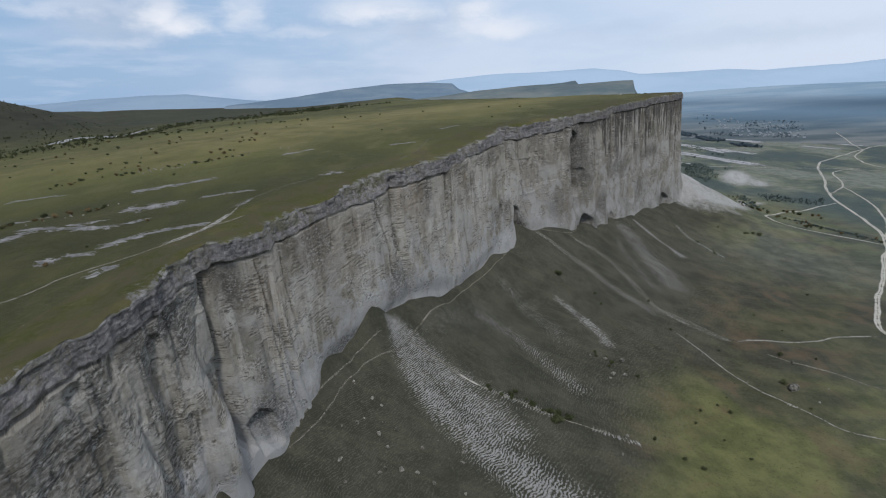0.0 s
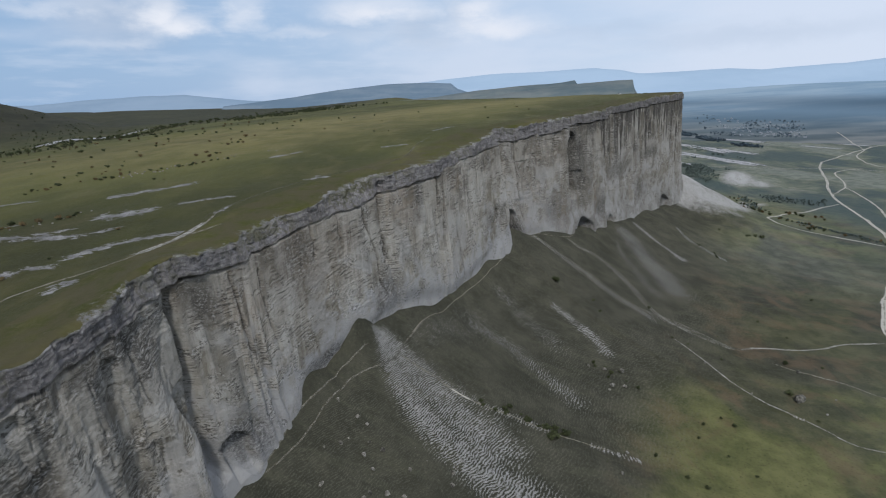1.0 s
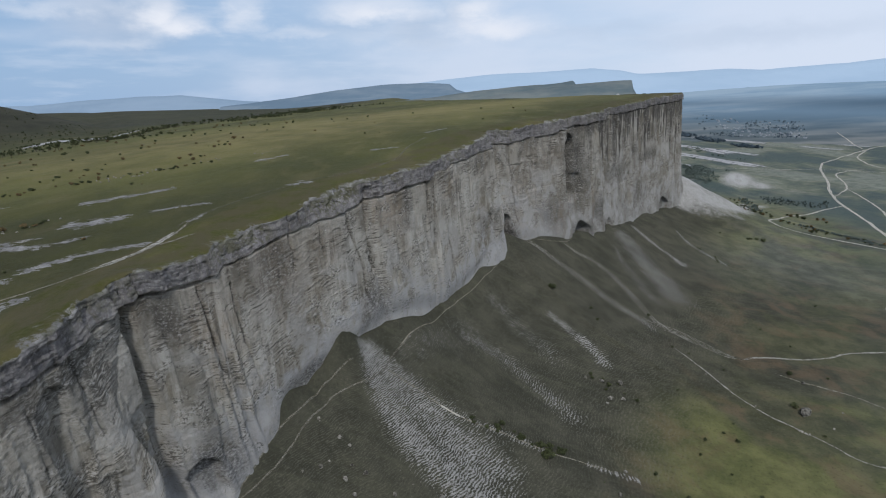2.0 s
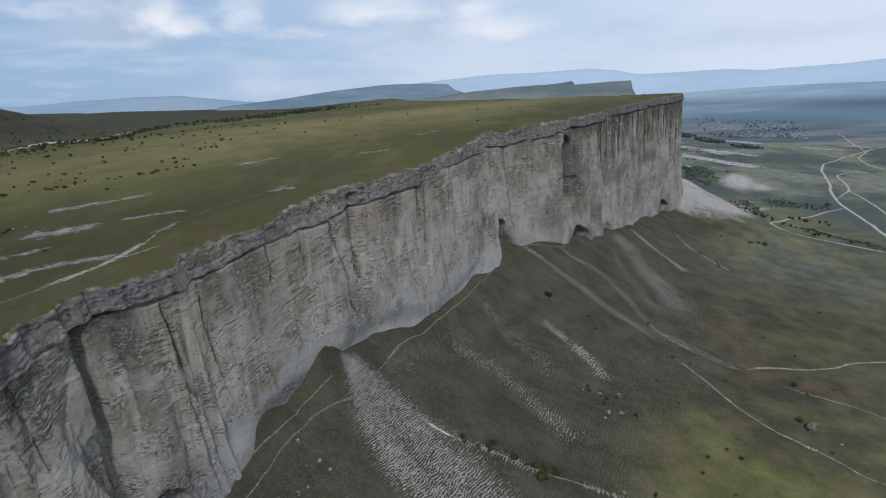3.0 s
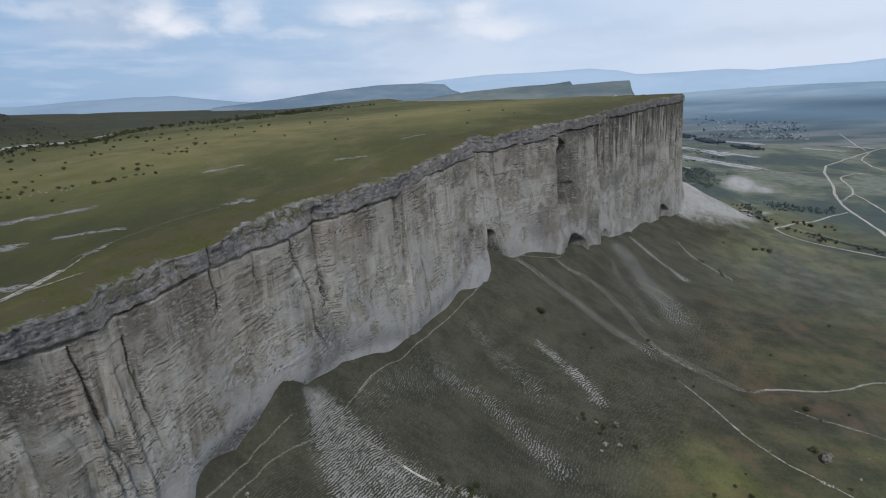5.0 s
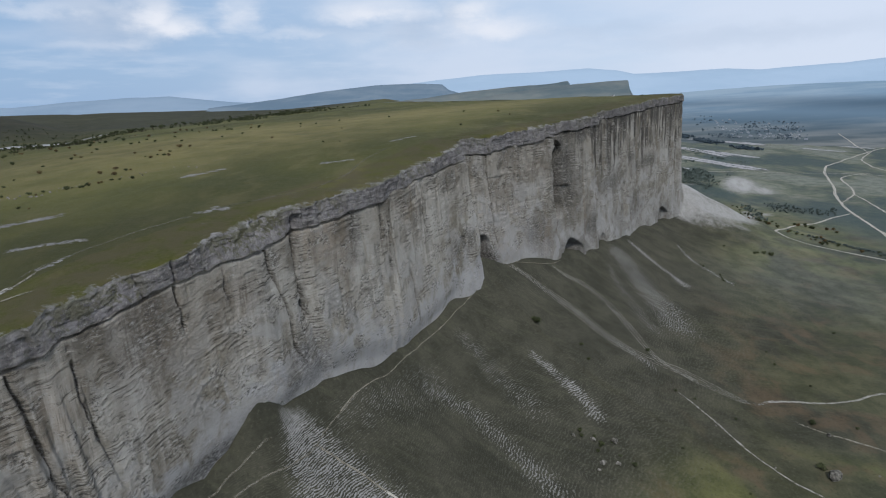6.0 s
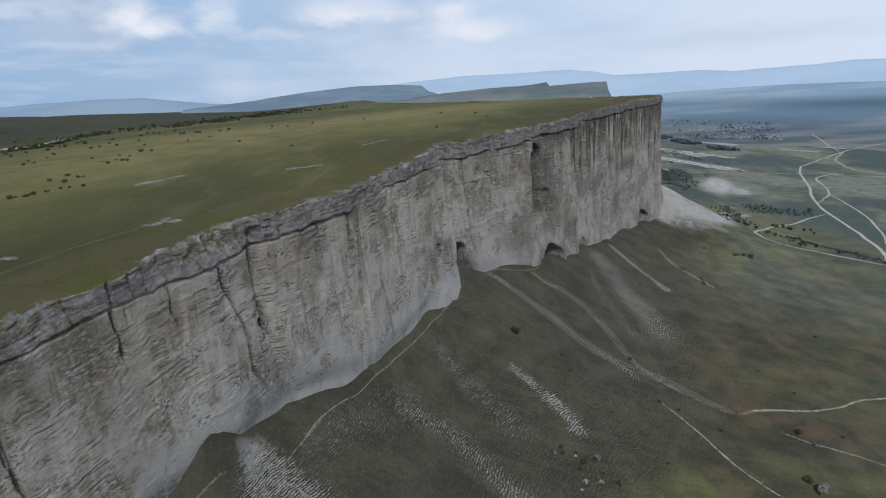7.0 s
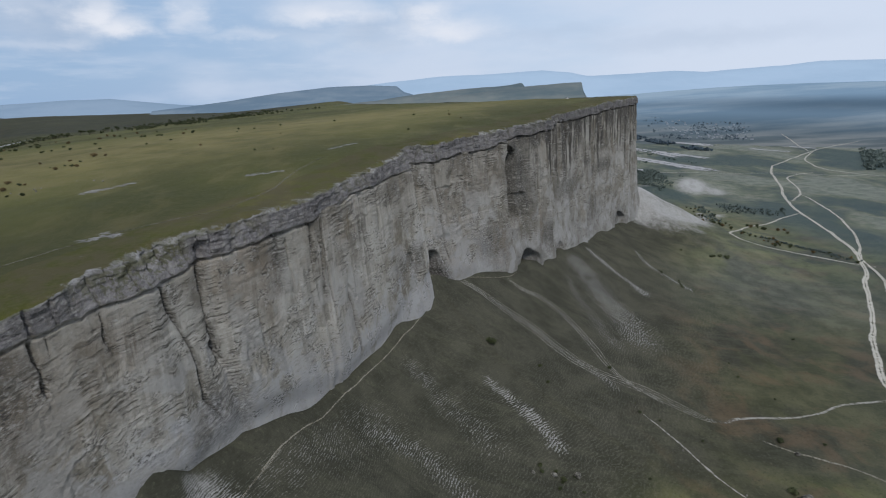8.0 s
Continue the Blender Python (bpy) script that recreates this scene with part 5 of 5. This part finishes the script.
def scatter(planter, quad, count, on, lo, hi, seed, bunch=0.0, keep=None):
    """Sets out plants over a four-cornered stretch of the plan, bunched together by noise."""
    rng = random.Random(seed)
    q = [Vector(p) for p in quad]
    n = tries = 0
    while n < count and tries < count * 40:
        tries += 1
        u, v = rng.random(), rng.random()
        p = (q[0] * (1 - u) + q[1] * u) * (1 - v) + (q[3] * (1 - u) + q[2] * u) * v
        if bunch and float(fbm(np.array([p.x / 40]), np.array([p.y / 40]), seed * 1.7, 3)[0]) < bunch:
            continue
        if keep and not keep(p.x, p.y):
            continue
        z = float(on(np.array([p.x]), np.array([p.y]))[0])
        planter.put(p.x, p.y, z - 0.1, rng.uniform(lo, hi))
        n += 1


def line_scatter(planter, pts, spread, count, on, lo, hi, seed):
    rng = random.Random(seed)
    p = spline(pts, 3.0)
    for _ in range(count):
        x, y = p[rng.randrange(len(p)), :2]
        x, y = x + rng.gauss(0, spread), y + rng.gauss(0, spread)
        planter.put(x, y, float(on(np.array([x]), np.array([y]))[0]) - 0.1, rng.uniform(lo, hi))


def inland(x, y):
    return to_rim([x], [y])[0][0] < -14


HILL_BUSH = "low dark green bush on the plateau grass"
hill = Planter([make_bush(11 + i, 2.0, 3.0, MAT_LEAF if i < 3 else MAT_LEAF_PALE, HILL_BUSH if i < 3 else "dry brownish bush on the plateau grass", "bushes on the plateau") for i in range(5)], 3)
line_scatter(hill, [(-262, 286), (-236, 304), (-205, 330)], 2.5, 20, on_plateau, 0.7, 1.4, 41)
line_scatter(hill, [(-300, 400), (-250, 440), (-217, 459), (-185, 480)], 5, 34, on_plateau, 0.5, 1.3, 42)
scatter(hill, [(-420, 420), (-170, 470), (-190, 640), (-480, 620)], 44, on_plateau, 0.5, 1.4, 43, 0.05, inland)
scatter(hill, [(-520, 620), (-190, 620), (-200, 1000), (-480, 1000)], 64, on_plateau, 0.8, 1.9, 44, 0.0, inland)
scatter(hill, [(-140, 480), (120, 720), (200, 900), (-180, 900)], 14, on_plateau, 0.6, 1.4, 45, 0.0, inland)
scatter(hill, [(-300, 200), (-160, 200), (-120, 420), (-300, 420)], 10, on_plateau, 0.4, 0.9, 46, 0.0, inland)
line_scatter(hill, [(330, 950), (340, 962)], 2, 3, on_plateau, 0.8, 1.2, 47)
hill.settle()

GULLY_TREE = "dark green tree in the scrubby gully of the plateau"
gully = Planter([make_tree(31 + i, 6.0, MAT_LEAF, GULLY_TREE, "trees along the gully") for i in range(4)], 5)
line_scatter(gully, [(-570, 600), (-524, 660), (-513, 729), (-495, 814), (-522, 937), (-553, 1196)], 16, 120, on_plateau, 0.6, 1.4, 51)
line_scatter(gully, [(-553, 1196), (-528, 1353), (-515, 1519), (-400, 1700), (-320, 1800)], 26, 70, on_plateau, 0.8, 1.6, 52)
scatter(gully, [(-900, 900), (-640, 900), (-640, 1300), (-950, 1300)], 40, on_plateau, 0.6, 1.2, 53, 0.0)
gully.settle()

SLOPE_BUSH = "dark round bush on the grassy slope"
slope = Planter([make_bush(61 + i, 2.6, 3.6, MAT_LEAF, SLOPE_BUSH, "bushes on the slope") for i in range(4)], 7)
for x, y, k in ((105, 496, 2.3), (70, 310, 2.4), (140, 493, 1.0), (143, 479, 0.8), (202, 518, 1.0), (488, 834, 2.2), (480, 838, 1.6), (465, 834, 1.4), (426, 843, 1.0), (470, 836, 1.0), (300, 452, 1.3), (276, 406, 1.6)):
    slope.put(x, y, float(on_ground([x], [y])[0]) - 0.1, k)
line_scatter(slope, [(124, 404), (133, 402), (142, 408)], 4, 9, on_ground, 0.5, 1.0, 66)
line_scatter(slope, [(26, 319), (46, 320), (62, 318), (80, 317)], 1.8, 26, on_ground, 0.6, 1.2, 62)
scatter(slope, [(60, 250), (330, 330), (440, 640), (160, 470)], 26, on_ground, 0.3, 0.9, 63)
line_scatter(slope, [(336, 787), (351, 742), (373, 709)], 2.5, 10, on_ground, 0.5, 1.0, 64)
slope.settle()

HEDGE_BUSH = "green bush in the scattered hedge of the valley"
hedge = Planter([make_bush(81 + i, 4.0, 5.0, MAT_LEAF if i < 3 else MAT_LEAF_PALE, HEDGE_BUSH, "bushes along the valley hedges") for i in range(4)], 9)
line_scatter(hedge, [(587, 974), (629, 896), (676, 834)], 9, 30, on_ground, 0.5, 1.2, 82)
line_scatter(hedge, [(640, 1215), (610, 1120), (600, 1050), (585, 985)], 12, 30, on_ground, 0.6, 1.4, 83)
line_scatter(hedge, [(600, 1035), (660, 1010), (700, 990)], 6, 12, on_ground, 0.8, 1.5, 84)
line_scatter(hedge, [(470, 1005), (530, 1035), (600, 1075), (640, 1110)], 14, 16, on_ground, 0.35, 0.8, 86)
hedge.settle()


def make_grove(name, quad, count, height, label, seed, bunch=0.0, on=None, mat=MAT_LEAF_FAR):
    """Many small trees too far away to tell apart: one mesh of leaf sprays."""
    rng = np.random.RandomState(seed)
    q = np.array(quad, float)
    u, v = rng.rand(count * 3), rng.rand(count * 3)
    x = (q[0, 0] * (1 - u) + q[1, 0] * u) * (1 - v) + (q[3, 0] * (1 - u) + q[2, 0] * u) * v
    y = (q[0, 1] * (1 - u) + q[1, 1] * u) * (1 - v) + (q[3, 1] * (1 - u) + q[2, 1] * u) * v
    ok = fbm(x / 60, y / 60, seed * 1.3, 3) > bunch
    x, y = x[ok][:count], y[ok][:count]
    z = (on or on_ground)(x, y)
    h = height * rng.uniform(0.6, 1.3, len(x))
    per = 18
    c = np.column_stack([x, y, z + h * 0.5]).repeat(per, 0)
    hh = h.repeat(per)[:, None]
    n = len(c)
    d = rng.normal(size=(n, 3))
    d /= np.linalg.norm(d, axis=1)[:, None]
    p = c + d * hh * np.array([0.45, 0.45, 0.5]) * rng.uniform(0.5, 1.0, (n, 1))
    a = rng.normal(size=(n, 3)) * hh * 0.15
    b = np.cross(a, d) * 1.1
    quadv = np.stack([p - a, p - b, p + a, p + b], 1).reshape(-1, 3)
    ob = new(name, sheet(name, quadv, np.arange(n * 4).reshape(-1, 4), mat, smooth=False))
    tagged(ob, label, "trees", kind="stuff")


make_grove("plantation", [(745, 1760), (800, 1728), (740, 1445), (682, 1560)], 420, 6, "dark plantation of small trees beside bare chalk", 7, -0.1)
make_grove("orchard", [(714, 1254), (830, 1195), (774, 1118), (671, 1152)], 130, 4, "loose rows of small orchard trees", 14, -0.2)
make_grove("hedge_scrub", [(590, 985), (640, 900), (690, 830), (670, 825)], 150, 2.6, "low scrub lining a valley track", 15, -0.2)
make_grove("hedge_scrub", [(650, 1230), (670, 1225), (610, 1040), (585, 1050)], 110, 3.2, "low scrub at the foot of the chalk apron", 16, -0.2)
make_grove("gully_scrub", [(-640, 600), (-500, 620), (-540, 1280), (-690, 1250)], 480, 2.6, "grey-green scrub filling the plateau gully", 17, -0.1, on_plateau, MAT_LEAF)
make_grove("hillside_scrub", [(-1150, 900), (-700, 850), (-640, 1300), (-1100, 1400)], 260, 2.4, "dark scrub on the rounded hill", 18, 0.05, on_plateau, MAT_LEAF)
make_grove("horizon_scrub", [(-520, 1250), (-330, 1150), (-150, 1750), (-420, 1800)], 500, 4.0, "dark scrub along the far edge of the plateau", 19, 0.0, on_plateau, MAT_LEAF)
make_grove("tree_belt", [(1120, 2900), (1180, 2900), (1215, 2150), (1150, 2200)], 700, 9, "dark belt of trees across the valley floor", 8, -0.15, None, MAT_LEAF_HAZY)
make_grove("village_trees", [(1500, 3500), (1880, 2980), (1560, 2420), (1250, 2640)], 330, 6, "dark trees among the village houses", 9, 0.12, None, MAT_LEAF_HAZY)
make_grove("woodland", [(1704, 2038), (1825, 2057), (1400, 1561), (1367, 1620)], 420, 8, "patchy green woodland in the valley", 10, 0.05)
make_grove("chalk_scrub", [(690, 2350), (1000, 2350), (1000, 1850), (740, 1850)], 220, 5, "scattered scrub among the chalk badlands", 12, 0.1)
make_grove("mound_scrub", [(640, 1360), (690, 1370), (690, 1590), (650, 1560)], 200, 4, "scrub on the shoulder of a chalk mound", 13, -0.2)


# ---- stones ----
def make_boulder(seed, label, group):
    rng = random.Random(seed)
    bm = bmesh.new()
    bmesh.ops.create_icosphere(bm, subdivisions=3, radius=1.0)
    cuts = [(Vector((rng.gauss(0, 1), rng.gauss(0, 1), rng.gauss(0, 0.8))).normalized(), rng.uniform(0.45, 0.8)) for _ in range(9)]
    for v in bm.verts:
        for n, h in cuts:
            over = v.co.dot(n) - h
            if over > 0:
                v.co -= n * over
        v.co += v.co.normalized() * 0.06 * noise.fractal(v.co * 2.5 + Vector((seed, 0, 0)), 1.0, 2.0, 3)
        v.co.z *= 0.8
    ob = new("boulder", bm_mesh("boulder", bm, MAT_ROCK if seed % 2 else MAT_ROCK_DARK))
    return tagged(ob, label, "boulder", group)


stones = Planter([make_boulder(101 + i, "pale limestone boulder fallen on the slope", "boulders on the slope") for i in range(5)], 11)
upland = Planter([make_boulder(121 + 2 * i, "pale limestone block lying in the plateau grass", "blocks on the plateau") for i in range(3)], 12)
rng = random.Random(5)
for _ in range(34):
    x, y = rng.uniform(-58, 10), rng.uniform(196, 280)
    stones.put(x, y, float(on_ground([x], [y])[0]) + 0.2, rng.uniform(0.5, 1.7))
for x, y, k in ((128, 408, 2.2), (142, 409, 2.6), (129, 389, 2.4), (139, 391, 2.2), (125, 383, 1.5), (115, 407, 1.6), (-39, 258, 1.8), (-30, 263, 1.6), (-34, 253, 1.5), (-26, 243, 1.9), (-18, 245, 1.6), (7, 266, 1.4), (-9, 242, 1.5), (222, 438, 1.0), (304, 440, 2.2), (290, 380, 1.2), (310, 400, 0.9), (245, 404, 0.9), (118, 317, 1.6), (108, 295, 1.4)):
    stones.put(x, y, float(on_ground([x], [y])[0]) + 0.3 * k, k)
for x, y, n in ((-231, 306, 5), (-218, 312, 6), (-202, 325, 4), (-235, 437, 8), (-223, 449, 9), (-212, 467, 8), (-187, 497, 6), (-160, 515, 4)):
    for _ in range(n):
        u, v = x + rng.gauss(0, 6), y + rng.gauss(0, 5)
        upland.put(u, v, float(on_plateau(np.array([u]), np.array([v]))[0]) + 0.1, rng.uniform(0.4, 1.0))
upland.settle()
stones.settle()
big = make_boulder(141, "large weathered limestone block standing in the valley grass", "")
big.data.materials[0] = MAT_ROCK_DARK
big.matrix_basis = Matrix.LocRotScale((280, 398, float(on_ground([280], [398])[0]) + 1.2), Euler((0.1, 0.05, 0.6)), (7.5, 5.0, 4.2))


# ---- village ----
# white walls and grey roofs, dulled and blued in colour for distance haze
MAT_WALL = make_plain("white_render", (0.36, 0.39, 0.43), (0.46, 0.49, 0.53), 3.0)
MAT_ROOF = make_plain("roof_sheet", (0.20, 0.22, 0.24), (0.26, 0.28, 0.30), 2.0)


def make_house():
    base = tagged(new("house"), "small white village house with a grey gabled roof", "house", "houses of the village")
    bm = bmesh.new()
    bmesh.ops.create_cube(bm, size=1.0)
    for v in bm.verts:
        v.co = Vector((v.co.x * 13, v.co.y * 9, (v.co.z + 0.5) * 4.5))
    part("wall", bm_mesh("wall", bm, MAT_WALL), base)
    bm = bmesh.new()
    v = [bm.verts.new(p) for p in ((-7, -5, 4.3), (7, -5, 4.3), (7, 5, 4.3), (-7, 5, 4.3), (-7, 0, 7.4), (7, 0, 7.4))]
    for f in ((0, 1, 5, 4), (2, 3, 4, 5), (0, 4, 3), (1, 2, 5), (3, 2, 1, 0)):
        bm.faces.new([v[i] for i in f])
    part("roof", bm_mesh("roof", bm, MAT_ROOF), base)
    return base


village = Planter([make_house()], 13)
scatter(village, [(1560, 3360), (1840, 2960), (1560, 2440), (1330, 2640)], 84, on_ground, 0.4, 0.8, 91)
village.settle()


# ---- car on the plateau ----
MAT_CAR = make_plain("white_car_paint", (0.70, 0.70, 0.70), (0.78, 0.78, 0.78), 2.0, 0.3)
MAT_GLASS = make_plain("dark_car_glass", (0.02, 0.02, 0.025), (0.03, 0.03, 0.035), 1.0, 0.1)
MAT_TYRE = make_plain("tyre_rubber", (0.015, 0.015, 0.015), (0.03, 0.03, 0.03), 0.2)


def make_car(x, y):
    car = tagged(new("parked_car"), "white off-road car parked on the plateau near the cliff", "car")

    def box(name, lo, hi, mat, taper=1.0):
        bm = bmesh.new()
        bmesh.ops.create_cube(bm, size=1.0)
        for v in bm.verts:
            k = taper if v.co.z > 0 else 1.0
            v.co = Vector([(lo[i] + hi[i]) / 2 + v.co[i] * (hi[i] - lo[i]) * (k if i < 2 else 1) for i in range(3)])
        bmesh.ops.bevel(bm, geom=bm.edges[:], offset=0.12, segments=2, affect="EDGES")
        return part(name, bm_mesh(name, bm, mat), car)

    box("body", (-2.3, -0.95, 0.45), (2.3, 0.95, 1.15), MAT_CAR)
    box("cabin", (-1.9, -0.88, 1.1), (0.9, 0.88, 1.95), MAT_GLASS, 0.86)
    box("roof", (-1.7, -0.78, 1.86), (0.7, 0.78, 2.02), MAT_CAR, 0.95)
    for wx in (-1.45, 1.45):
        for wy in (-0.92, 0.92):
            bm = bmesh.new()
            bmesh.ops.create_cone(bm, cap_ends=True, segments=14, radius1=0.4, radius2=0.4, depth=0.26)
            me = bm_mesh("wheel", bm, MAT_TYRE)
            w = part("wheel", me, car)
            w.matrix_basis = pose(wx, wy, 0.4, 90, 0, 0)
    car.matrix_basis = pose(x, y, float(on_plateau(np.array([x]), np.array([y]))[0]) + 0.05, 0, 0, 25) @ Matrix.Scale(1.25, 4)


make_car(308, 1008)
